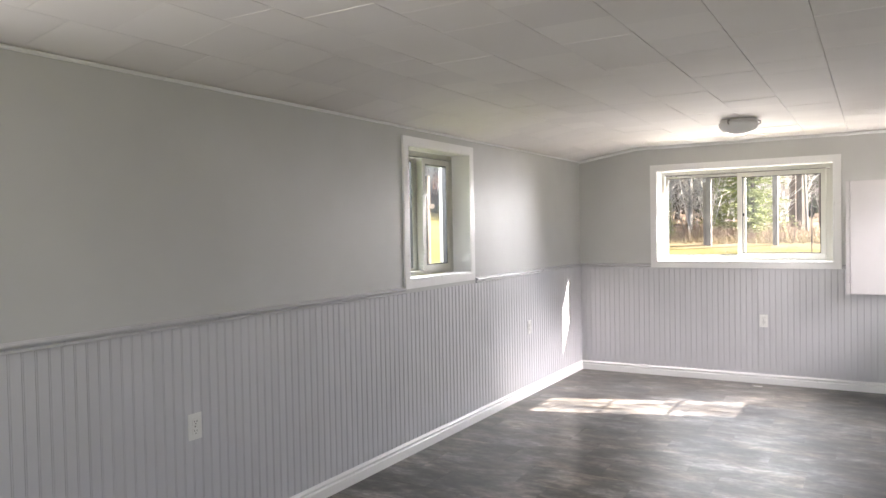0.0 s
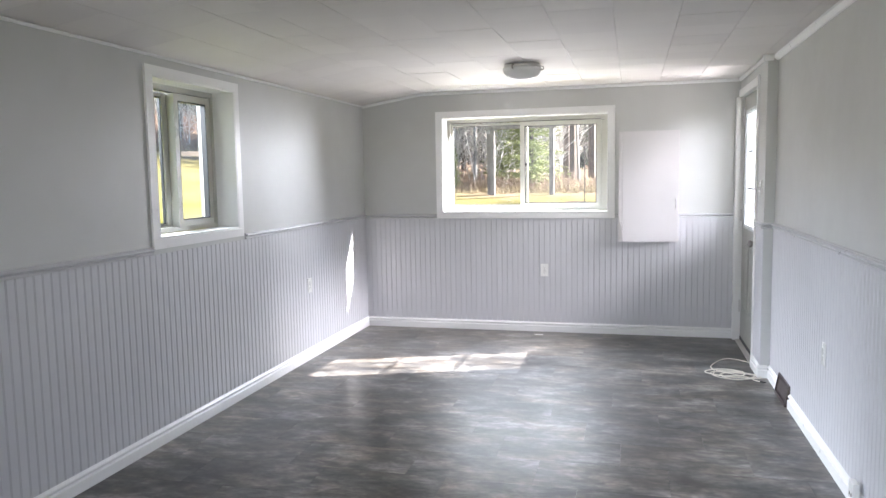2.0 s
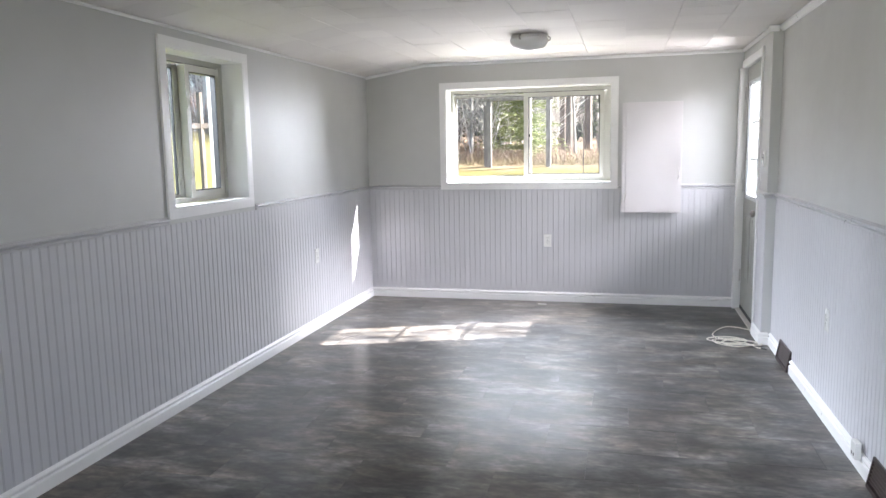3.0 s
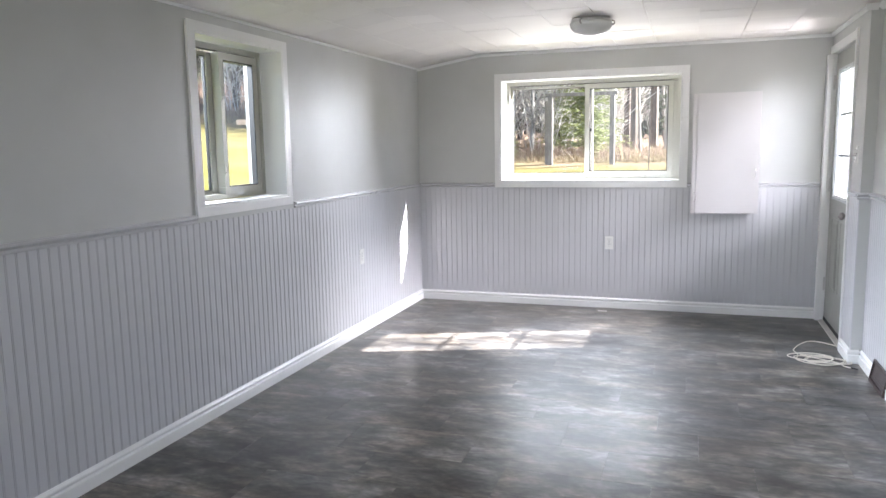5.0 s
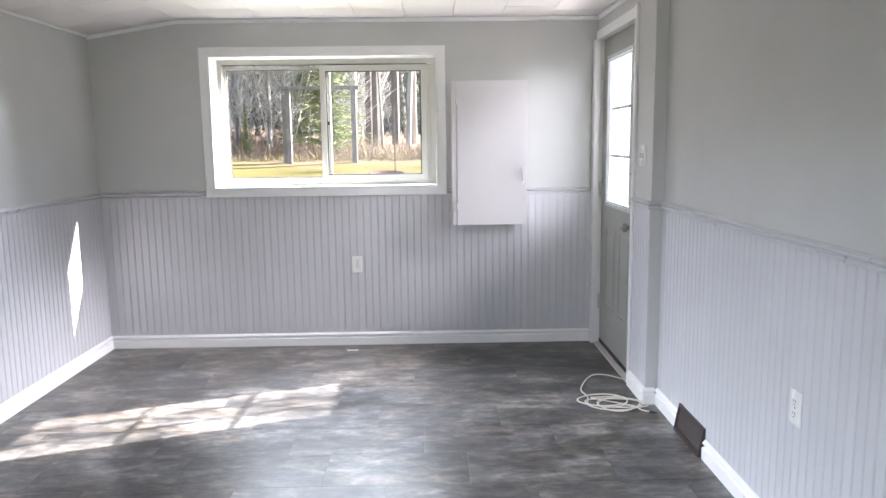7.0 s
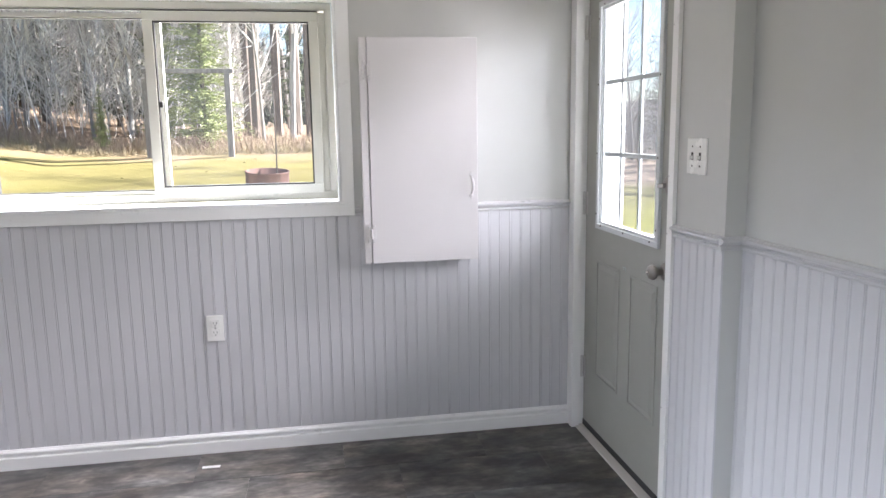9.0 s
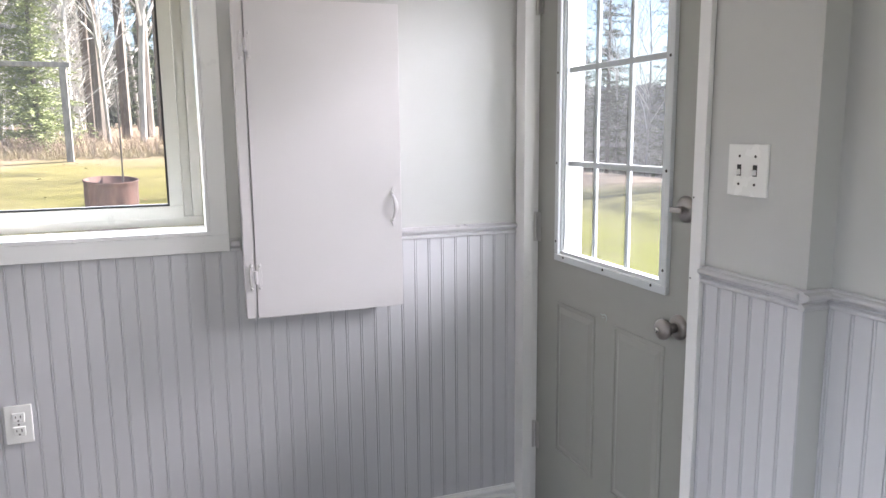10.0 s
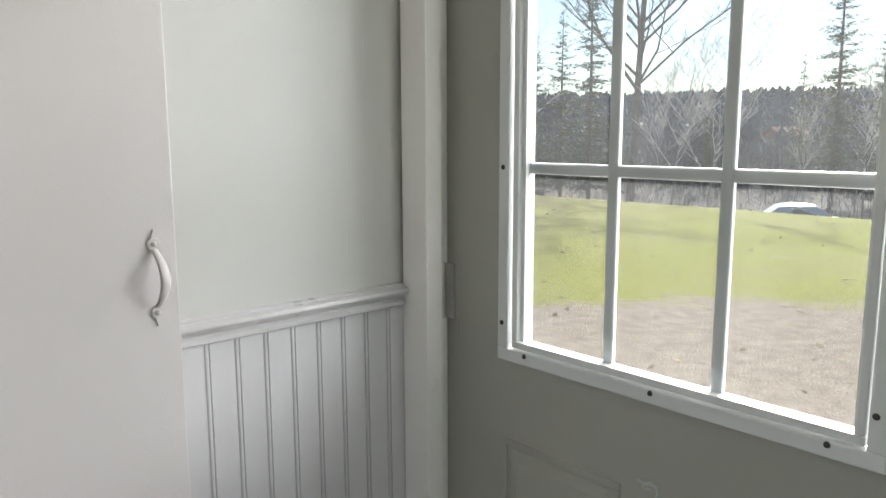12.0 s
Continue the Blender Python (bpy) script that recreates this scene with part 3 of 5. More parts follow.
round_knob()
for z in (0.290, 1.053, 1.815):
    h = part("hinge", lathe(bmesh.new(), [(0.0, -0.053), (0.0065, -0.051), (0.0065, 0.051), (0.0, 0.053)], pose(XF - 0.010, 7.648, z), 12), M_STEEL, door, "painted steel butt hinge")
    part("hinge_leaf", boxes((XF - 0.003, XF + 0.001, 7.622, 7.646, z - 0.05, z + 0.05)), M_STEEL, h)
part("door_sweep", boxes((XF - 0.004, XF + 0.040, LY0 + 0.004, LY1 - 0.004, 0.008, 0.034)), M_BLACK, door, "black rubber sweep at the foot")

door_case = thing("door_casing", "white painted casing and jamb round the door", "door frame", kind="structure")
part("casing_board", boxes((XD - 0.015, XD - 0.0005, 6.755, 6.793, 0.0, 2.088), bevel=0.002), M_TRIM, door_case)
part("casing_board", boxes((XD - 0.037, XD - 0.0005, 7.626, YN - 0.008, 0.0, 2.018), bevel=0.002), M_TRIM, door_case)
part("casing_board", boxes((XD - 0.014, XD - 0.0005, 6.794, YN - 0.007, 2.019, 2.078), bevel=0.002), M_TRIM, door_case)
part("jamb", boxes((XD, EOUT - 0.002, DY0 + 0.0005, 6.794, 0.0, DZ1 - 0.0005)), M_TRIM, door_case)
part("jamb", boxes((XD, EOUT - 0.002, 7.6455, DY1 - 0.0005, 0.0, DZ1 - 0.0005)), M_TRIM, door_case)
part("jamb", boxes((XD, EOUT - 0.002, 6.7945, 7.645, 2.0205, DZ1 - 0.0005)), M_TRIM, door_case)
for z in (0.42, 1.032, 1.225, 1.71):
    part("nail_head", lathe(bmesh.new(), [(0.0, 0.0008), (0.0022, 0.0006), (0.0024, -0.001)], pose(XD - 0.015, 6.787, z, 0, -90, 0), 8), M_SCREW, door_case, "small dark nail head")
part("threshold", boxes((XD - 0.016, EOUT + 0.03, 6.795, 7.645, -0.02, 0.007), bevel=0.002), paint("pale worn threshold", (0.55, 0.53, 0.50), 0.45), door_case, "pale worn threshold strip")

# ---- wall cabinet ----
cab = thing("wall_cabinet", "shallow grey-white painted cabinet hung on the beadboard wall, closed", "cabinet", (0.795, YN, 0.827))


def local(bm, ob):
    bmesh.ops.transform(bm, matrix=ob.matrix_world.inverted(), verts=bm.verts)
    return bm


CX0, CX1, CZ0, CZ1, CY = 0.550, 1.045, 0.828, 1.767, 7.610
part("cabinet_body", local(boxes((CX0 + 0.004, CX1 - 0.004, CY + 0.016, YN - 0.001, CZ0 + 0.004, CZ1 - 0.004), bevel=0.003), cab), M_CAB, cab)
part("hinge_stile", local(boxes((CX0, CX0 + 0.030, CY, CY + 0.018, CZ0, CZ1), bevel=0.002), cab), M_CAB, cab)
cdoor = part("cabinet_door", local(boxes((CX0 + 0.033, CX1, CY - 0.002, CY + 0.014, CZ0 - 0.001, CZ1 + 0.001), bevel=0.002), cab), M_CAB, cab)


HINGE_HALF = [(0.0, 0.0425), (0.0030, 0.0395), (0.0052, 0.0350), (0.0048, 0.0315), (0.0026, 0.0285), (0.0040, 0.0245), (0.0058, 0.0170), (0.0060, 0.0)]


def cabinet_hinge(z):
    """Two spear-ended leaves beside a barrel, with four screw heads."""
    bm = bmesh.new()
    x = CX0 + 0.0315
    lathe(bm, [(0.0, -0.020), (0.0052, -0.019), (0.0052, 0.019), (0.0, 0.020)], pose(x, CY - 0.005, z), 10)
    half = HINGE_HALF + [(w, -h) for w, h in HINGE_HALF[-2::-1]]
    outline = half + [(-w, h) for w, h in half[-2:0:-1]]
    for side in (-1, 1):
        c = x + side * 0.0125
        low = [bm.verts.new((c + w, CY - 0.0005, z + h)) for w, h in outline]
        top = [bm.verts.new((c + w * 0.85, CY - 0.0045, z + h * 0.97)) for w, h in outline]
        bm.faces.new(top)
        for k in range(len(outline)):
            j = (k + 1) % len(outline)
            bm.faces.new((low[k], low[j], top[j], top[k]))
        box(bm, min(x, c), max(x, c), CY - 0.0042, CY - 0.0008, z - 0.017, z + 0.017)
        for h in (-0.034, 0.034):
            lathe(bm, [(0.0, 0.0066), (0.0022, 0.0060), (0.0032, 0.0042)], pose(c, CY - 0.0005, z + h, 90, 0, 0), 8)
    return bm


for z in (0.955, 1.635):
    part("hinge", local(cabinet_hinge(z), cab), M_CAB, cab, "paint-covered butterfly hinge")
HX, HZ0, HZ1 = 1.015, 1.107, 1.195
bow = bmesh.new()
rows = []
for k in range(17):                      # a flat strap bowed out of the door, widest in the middle
    u = k / 16
    z = HZ1 - 0.006 - (HZ1 - HZ0 - 0.012) * u
    lift = 0.004 + 0.023 * math.sin(math.pi * u) ** 0.75
    w, th = 0.0042 + 0.0026 * math.sin(math.pi * u), 0.0022
    x = HX + 0.0045 * math.sin(math.pi * u)
    rows.append([bow.verts.new((x + dx * w, CY - lift + dy * th, z)) for dx, dy in ((-1, 0.5), (-0.6, -0.7), (0.6, -0.7), (1, 0.5), (0.5, 1), (-0.5, 1))])
for a, b in zip(rows, rows[1:]):
    for k in range(6):
        bow.faces.new((a[k], a[(k + 1) % 6], b[(k + 1) % 6], b[k]))
bow.faces.new(rows[0])
bow.faces.new(rows[-1])
handle = part("handle", local(bow, cab), M_CAB, cdoor, "paint-covered bow handle with leaf ends", True)
LEAF = [(0.0, 0.019), (0.0022, 0.013), (0.0030, 0.0085), (0.0075, 0.0055), (0.0090, 0.0005), (0.0072, -0.0050), (0.0045, -0.0085), (0.0, -0.0105)]
for z, up in ((HZ1, 1), (HZ0, -1)):
    bm = bmesh.new()
    outline = LEAF + [(-x, h) for x, h in LEAF[-2:0:-1]]
    low = [bm.verts.new((HX + x, CY - 0.0018, z + up * h)) for x, h in outline]
    top = [bm.verts.new((HX + x * 0.86, CY - 0.0050, z + up * h * 0.93)) for x, h in outline]
    bm.faces.new(top)
    for k in range(len(outline)):
        j = (k + 1) % len(outline)
        bm.faces.new((low[k], low[j], top[j], top[k]))
    part("end_plate", local(bm, cab), M_CAB, handle)
    part("screw", local(lathe(bmesh.new(), [(0.0, 0.0072), (0.0022, 0.0070), (0.0034, 0.0055), (0.0036, 0.003)], pose(HX, CY - 0.0015, z, 90, 0, 0), 10), cab), M_STEEL, handle)

# ---- ceiling light ----
LX, LY = -0.085, 6.30
lamp = thing("ceiling_light", "round flush ceiling light with a frosted glass dome, switched off", "ceiling light", (LX, LY, ZC))
part("base_pan", lathe(bmesh.new(), [(0.0, -0.001), (0.120, -0.001), (0.128, -0.010), (0.126, -0.028), (0.118, -0.030), (0.0, -0.030)], Matrix(), 40), M_STEEL, lamp, "dull metal base pan", True)
part("glass_dome", lathe(bmesh.new(), [(0.132, -0.026), (0.134, -0.034), (0.128, -0.055), (0.112, -0.078), (0.085, -0.098), (0.050, -0.111), (0.0, -0.116)], Matrix(), 40), M_FROST, lamp, "frosted glass dome", True)
for a in (10, 130, 250):
    c, s = math.cos(radians(a)), math.sin(radians(a))
    part("clip", tube(bmesh.new(), [(c * 0.122, s * 0.122, -0.012), (c * 0.146, s * 0.146, -0.020), (c * 0.146, s * 0.146, -0.036), (c * 0.132, s * 0.132, -0.042)], 0.005, 6), M_NICKEL, lamp)

# ---- plates on the walls: local x along the wall, y out of it, z up ----


def outlet(label, at, rz, blank=False):
    o = thing("wall_outlet", label, "outlet", at, rz, "wall outlets")
    plate = part("cover_plate", boxes((-0.036, 0.036, 0.0, 0.006, -0.0575, 0.0575), bevel=0.003), M_PLATE, o)
    for s in (-1, 1):
        z = s * 0.0205
        r = part("receptacle", boxes((-0.0165, 0.0165, 0.004, 0.0085, z - 0.0145, z + 0.0145), bevel=0.003), M_PLATE, o)
        for x, hgt in ((-0.0065, 0.0045), (0.0065, 0.0035)):
            part("slot", boxes((x - 0.0013, x + 0.0013, 0.0075, 0.0089, z + 0.003 - hgt, z + 0.003 + hgt)), M_HOLE_SHADE, r)
        part("slot", lathe(bmesh.new(), [(0.0, 0.0090), (0.0027, 0.0089), (0.0027, 0.007)], pose(0, 0, z - 0.0085) @ pose(0, 0, 0, -90, 0, 0), 8), M_HOLE_SHADE, r)
    part("screw", lathe(bmesh.new(), [(0.0, 0.0078), (0.003, 0.0070), (0.003, 0.005)], pose(0, 0, 0, -90, 0, 0), 8), M_SCREW, plate)
    return o


BD = 0.007
outlet("white duplex outlet on the grey beadboard under the window", (-0.096, YN - BD, 0.562), 180)
outlet("white duplex outlet low on the long beadboard wall", (XW + BD, 2.822, 0.592), -90)
outlet("white duplex outlet on the sunlit beadboard by the corner", (XW + BD, 6.400, 0.580), -90)
outlet("white duplex outlet on the beadboard beside the door", (XE - BD, 5.030, 0.512), 90)

sw = thing("light_switch", "white double toggle light switch plate beside the door", "light switch", (XD, 6.632, 1.295), 90)
plate = part("cover_plate", boxes((-0.058, 0.058, 0.0, 0.006, -0.056, 0.056), bevel=0.003), M_PLATE, sw)
for x in (-0.023, 0.023):
    part("toggle_well", boxes((x - 0.006, x + 0.006, 0.0052, 0.0066, -0.012, 0.012)), M_HOLE_SHADE, sw)
    part("toggle", boxes((x - 0.0045, x + 0.0045, 0.005, 0.018, -0.010, 0.002), bevel=0.002), M_PLATE, sw)
    for z in (-0.030, 0.030):
        part("screw", lathe(bmesh.new(), [(0.0, 0.0078), (0.003, 0.0070), (0.003, 0.005)], pose(x, 0, z) @ pose(0, 0, 0, -90, 0, 0), 8), M_SCREW, plate)


# ---- baseboard registers ----
def register(at, length):
    r = thing("heat_register", "dark brown metal baseboard heat register", "vent", at, 90, "heat registers")
    h = 0.130
    # sloped front: 35 mm deep at the foot, 12 mm at the top
    bm = bmesh.new()
    prof = [(0.0, 0.0), (0.036, 0.0), (0.036, 0.012), (0.014, h), (0.0, h)]
    for x0, x1 in ((0, 0.008), (length - 0.008, length)):
        sweep(bm, prof, (x0, 0, 0), (x1, 0, 0), (0, 1, 0))
    sweep(bm, [(0.0, 0.0), (0.036, 0.0), (0.034, 0.016), (0.0, 0.016)], (0.008, 0, 0), (length - 0.008, 0, 0), (0, 1, 0))
    sweep(bm, [(0.0, h - 0.014), (0.017, h - 0.014), (0.014, h), (0.0, h)], (0.008, 0, 0), (length - 0.008, 0, 0), (0, 1, 0))
    part("frame", bm, M_BROWN, r)
    part("back_plate", boxes((0.008, length - 0.008, 0.0, 0.003, 0.016, h - 0.014)), M_HOLE_SHADE, r)
    for k in range(6):
        z = 0.026 + k * 0.0155
        d = 0.033 - 0.022 * z / h
        part("slat", sweep(bmesh.new(), [(d - 0.010, z + 0.006), (d, z), (d, z + 0.003), (d - 0.010, z + 0.009)], (0.008, 0, 0), (length - 0.008, 0, 0), (0, 1, 0)), M_BROWN, r)
    return r


register((XE - 0.001, 5.778, 0.004), 0.318)
register((XE - 0.001, 3.912, 0.004), 0.310)

jack = thing("phone_jack", "small white surface jack box on the baseboard", "jack", (XE - 0.022, 4.375, 0.070), 90)
part("jack_body", boxes((-0.032, 0.032, 0.0, 0.026, -0.008, 0.066), bevel=0.004), M_PLATE, jack)
for x in (-0.012, 0.012):
    part("socket_hole", boxes((x - 0.006, x + 0.006, 0.025, 0.0266, 0.004, 0.018)), M_HOLE_SHADE, jack)

# ---- loose cable ----
cable = thing("cable_coil", "loosely coiled cream cable lying by the door", "cable", (1.36, 6.42, 0.0))
pts = [Vector((1.503, 6.80, 0.016)), Vector((1.475, 6.86, 0.009)), Vector((1.43, 6.92, 0.005)), Vector((1.36, 6.935, 0.004)), Vector((1.30, 6.86, 0.004)), Vector((1.25, 6.75, 0.004)), Vector((1.225, 6.66, 0.004)), Vector((1.24, 6.57, 0.004))]
turns = 5
for k in range(turns * 14):
    a = math.pi * 0.9 + k * 2 * math.pi / 14
    f = k / (turns * 14)
    rx, ry = 0.125 + 0.03 * math.sin(k * 0.37), 0.080 + 0.022 * math.sin(k * 0.23 + 1)
    pts.append(Vector((1.345 + 0.03 * math.sin(k * 0.09) + rx * math.cos(a), 6.44 + 0.02 * math.cos(k * 0.11) + ry * math.sin(a), 0.005 + 0.018 * f + 0.003 * math.sin(k * 1.1))))
pts += [Vector((1.43, 6.38, 0.018)), Vector((1.47, 6.345, 0.008)), Vector((1.505, 6.325, 0.005))]


def smooth_path(points, per=4):
    out = []
    for i in range(len(points) - 1):
        p0, p1, p2, p3 = points[max(i - 1, 0)], points[i], points[i + 1], points[min(i + 2, len(points) - 1)]
        for j in range(per):
            t = j / per
            out.append(0.5 * ((2 * p1) + (p2 - p0) * t + (2 * p0 - 5 * p1 + 4 * p2 - p3) * t * t + (3 * p1 - p0 - 3 * p2 + p3) * t ** 3))
    return out + [points[-1]]


part("cable", local(tube(bmesh.new(), smooth_path(pts, 3), 0.0036, 7), cable), M_CABLE, cable, "", True)
part("cable_end", local(tube(bmesh.new(), [(1.505, 6.325, 0.005), (1.520, 6.315, 0.005), (1.538, 6.304, 0.005)], [0.0045, 0.005, 0.003], 7), cable), M_BLACK, cable, "black plug end")

scrap = tagged(part("white_piece", boxes((-0.165, -0.092, 7.525, 7.546, 0.003, 0.0045)), M_WHITE), "tiny flat white piece on the floor", "scrap")

# ---- outdoors: ground ----


def step01(a, b, x):
    t = min(1.0, max(0.0, (x - a) / (b - a)))
    return t * t * (3 - 2 * t)


def ground_z(x, y):
    s = 1 - step01(2.0, 9.0, x)
    z = -0.15 + 0.094 * min(14.0, max(0.0, y - 11.6)) * s + 0.03 * min(60.0, max(0.0, y - 25.6)) * s
    z += 0.155 * min(25.0, max(0.0, -x - 5.0)) * step01(0.0, 8.0, y + 4)
    z -= 2.45 * step01(14.0, 29.0, x)
    z += 0.088 * min(115.0, max(0.0, math.hypot(x, y - 6.7) - 52.0)) * step01(20.0, 44.0, x)
    z += 0.04 * noise.noise(Vector((x * 0.21, y * 0.21, 0.3))) * step01(3.0, 12.0, abs(x) + abs(y - 8) * 0.6)
    return z


def ground_material():
    m, nt, b = principled("lawn and earth", (0.14, 0.17, 0.04), 0.9)
    v = coords(nt)
    blades = noise_out(nt, v, 45, 4, 0.7)
    patch = noise_out(nt, v, 0.55, 5, 0.6)
    green = ramp(nt, blades, [(0.3, (0.098, 0.102, 0.014)), (0.7, (0.172, 0.168, 0.030))])
    straw = ramp(nt, blades, [(0.3, (0.125, 0.105, 0.058)), (0.7, (0.205, 0.172, 0.105))])
    col = mixed(nt, ramp(nt, patch, [(0.52, (0, 0, 0)), (0.78, (0.55,) * 3)]), green, straw)
    sep = nt.nodes.new("ShaderNodeSeparateXYZ")
    nt.links.new(v, sep.inputs[0])

    def math_node(op, a, c):
        n = nt.nodes.new("ShaderNodeMath")
        n.operation = op
        for sock, val in zip(n.inputs, (a, c)):
            if isinstance(val, bpy.types.NodeSocket):
                nt.links.new(val, sock)
            else:
                sock.default_value = val
        return n.outputs[0]
    wob = math_node("MULTIPLY", math_node("SUBTRACT", noise_out(nt, v, 0.8, 5, 0.65), 0.5), 0.9)
    # the lawn dries to straw towards the northern wood
    dry = math_node("MULTIPLY", math_node("ADD", math_node("DIVIDE", math_node("SUBTRACT", sep.outputs[1], 11.5), 9.0), math_node("MULTIPLY", wob, 0.5)), 0.75)
    col = mixed(nt, ramp(nt, dry, [(0.0, (0, 0, 0)), (0.62, (0.62,) * 3)]), col, straw)
    # dry leaf litter under the northern wood
    edge = math_node("ADD", math_node("DIVIDE", math_node("SUBTRACT", sep.outputs[1], 21.2), 2.5), math_node("MULTIPLY", wob, 2.0))
    litter = ramp(nt, blades, [(0.3, (0.15, 0.11, 0.08)), (0.7, (0.32, 0.245, 0.19))])
    col = mixed(nt, ramp(nt, edge, [(0.0, (0, 0, 0)), (1.0, (1, 1, 1))]), col, litter)
    # bare woodland floor on the eastern hill
    east = math_node("ADD", math_node("DIVIDE", math_node("SUBTRACT", sep.outputs[0], 33.0), 4.0), wob)
    col = mixed(nt, ramp(nt, east, [(0.0, (0, 0, 0)), (1.0, (1, 1, 1))]), col, ramp(nt, patch, [(0.3, (0.07, 0.06, 0.055)), (0.7, (0.13, 0.11, 0.10))]))
    # trodden earth outside the door
    ex = math_node("POWER", math_node("DIVIDE", math_node("SUBTRACT", sep.outputs[0], 3.6), 5.0), 2.0)
    ey = math_node("POWER", math_node("DIVIDE", math_node("SUBTRACT", sep.outputs[1], 6.4), 4.9), 2.0)
    pad = math_node("SUBTRACT", 1.0, math_node("ADD", math_node("ADD", ex, ey), wob))
    earth = ramp(nt, noise_out(nt, v, 7, 6, 0.7), [(0.3, (0.12, 0.094, 0.075)), (0.7, (0.20, 0.165, 0.137))])
    col = mixed(nt, ramp(nt, pad, [(0.0, (0, 0, 0)), (0.16, (1, 1, 1))]), col, earth)
    nt.links.new(col, b.inputs["Base Color"])
    b.inputs["Specular IOR Level"].default_value = 0.02
    bump(nt, b, blades, 0.6, 0.03)
    return m


def ground_mesh():
    def lines(near0, near1, step, far):
        c = list(np.arange(near0, near1 + step / 2, step))
        s, lo, hi = step, near0, near1
        while lo > -far or hi < far:
            s *= 1.28
            lo, hi = lo - s, hi + s
            c = [lo] + c + [hi]
        return c
    xs, ys = lines(-34, 46, 1.25, 900), lines(-6, 44, 1.25, 900)
    bm = bmesh.new()
    grid = [[bm.verts.new((x, y, ground_z(x, y))) for x in xs] for y in ys]
    for j in range(len(ys) - 1):
        for i in range(len(xs) - 1):
            bm.faces.new((grid[j][i], grid[j][i + 1], grid[j + 1][i + 1], grid[j + 1][i]))
    return bm


M_GROUND = ground_material()
ground = tagged(part("ground", ground_mesh(), M_GROUND, None, "", True), "yellow-green autumn lawn with bare earth by the door", "ground", kind="structure")


def bark(name, c0, c1, scale=8.0):
    m, nt, b = principled(name, c0, 0.9)
    v = coords(nt, (1, 1, 0.25), False)
    nt.links.new(ramp(nt, noise_out(nt, v, scale, 5, 0.7), [(0.3, c0), (0.7, c1)]), b.inputs["Base Color"])
    return m


def leafy(name, c0, c1):
    m, nt, b = principled(name, c0, 0.8)
    b.inputs["Specular IOR Level"].default_value = 0.06
    geo = nt.nodes.new("ShaderNodeNewGeometry")
    col = ramp(nt, geo.outputs["Random Per Island"], [(0.0, c0), (1.0, c1)])
    info = nt.nodes.new("ShaderNodeObjectInfo")
    tone = ramp(nt, info.outputs["Random"], [(0.0, (0.7, 0.75, 0.7)), (1.0, (1, 1, 1))])
    nt.links.new(mixed(nt, 1.0, col, tone, "MULTIPLY"), b.inputs["Base Color"])
    return m


M_BARK = bark("grey bark", (0.17, 0.155, 0.148), (0.35, 0.33, 0.315))
M_DARKBARK = bark("dark spruce bark", (0.07, 0.058, 0.05), (0.17, 0.14, 0.12))
M_BIRCH = bark("white birch bark", (0.20, 0.192, 0.185), (0.42, 0.41, 0.395), 5.0)
M_TWIG = bark("pale bare twigs", (0.42, 0.39, 0.375), (0.68, 0.65, 0.635))
M_SPRUCE = leafy("dark spruce needles", (0.065, 0.080, 0.050), (0.15, 0.17, 0.105))
M_PINE = leafy("sunlit young pine needles", (0.22, 0.25, 0.115), (0.38, 0.41, 0.21))
M_BRUSH = leafy("russet brush twigs", (0.28, 0.19, 0.155), (0.50, 0.385, 0.33))
M_STRAW = leafy("dry tall grass", (0.30, 0.235, 0.15), (0.50, 0.41, 0.29))
M_WOOD = bark("weathered grey timber", (0.14, 0.125, 0.118), (0.29, 0.265, 0.25), 12.0)


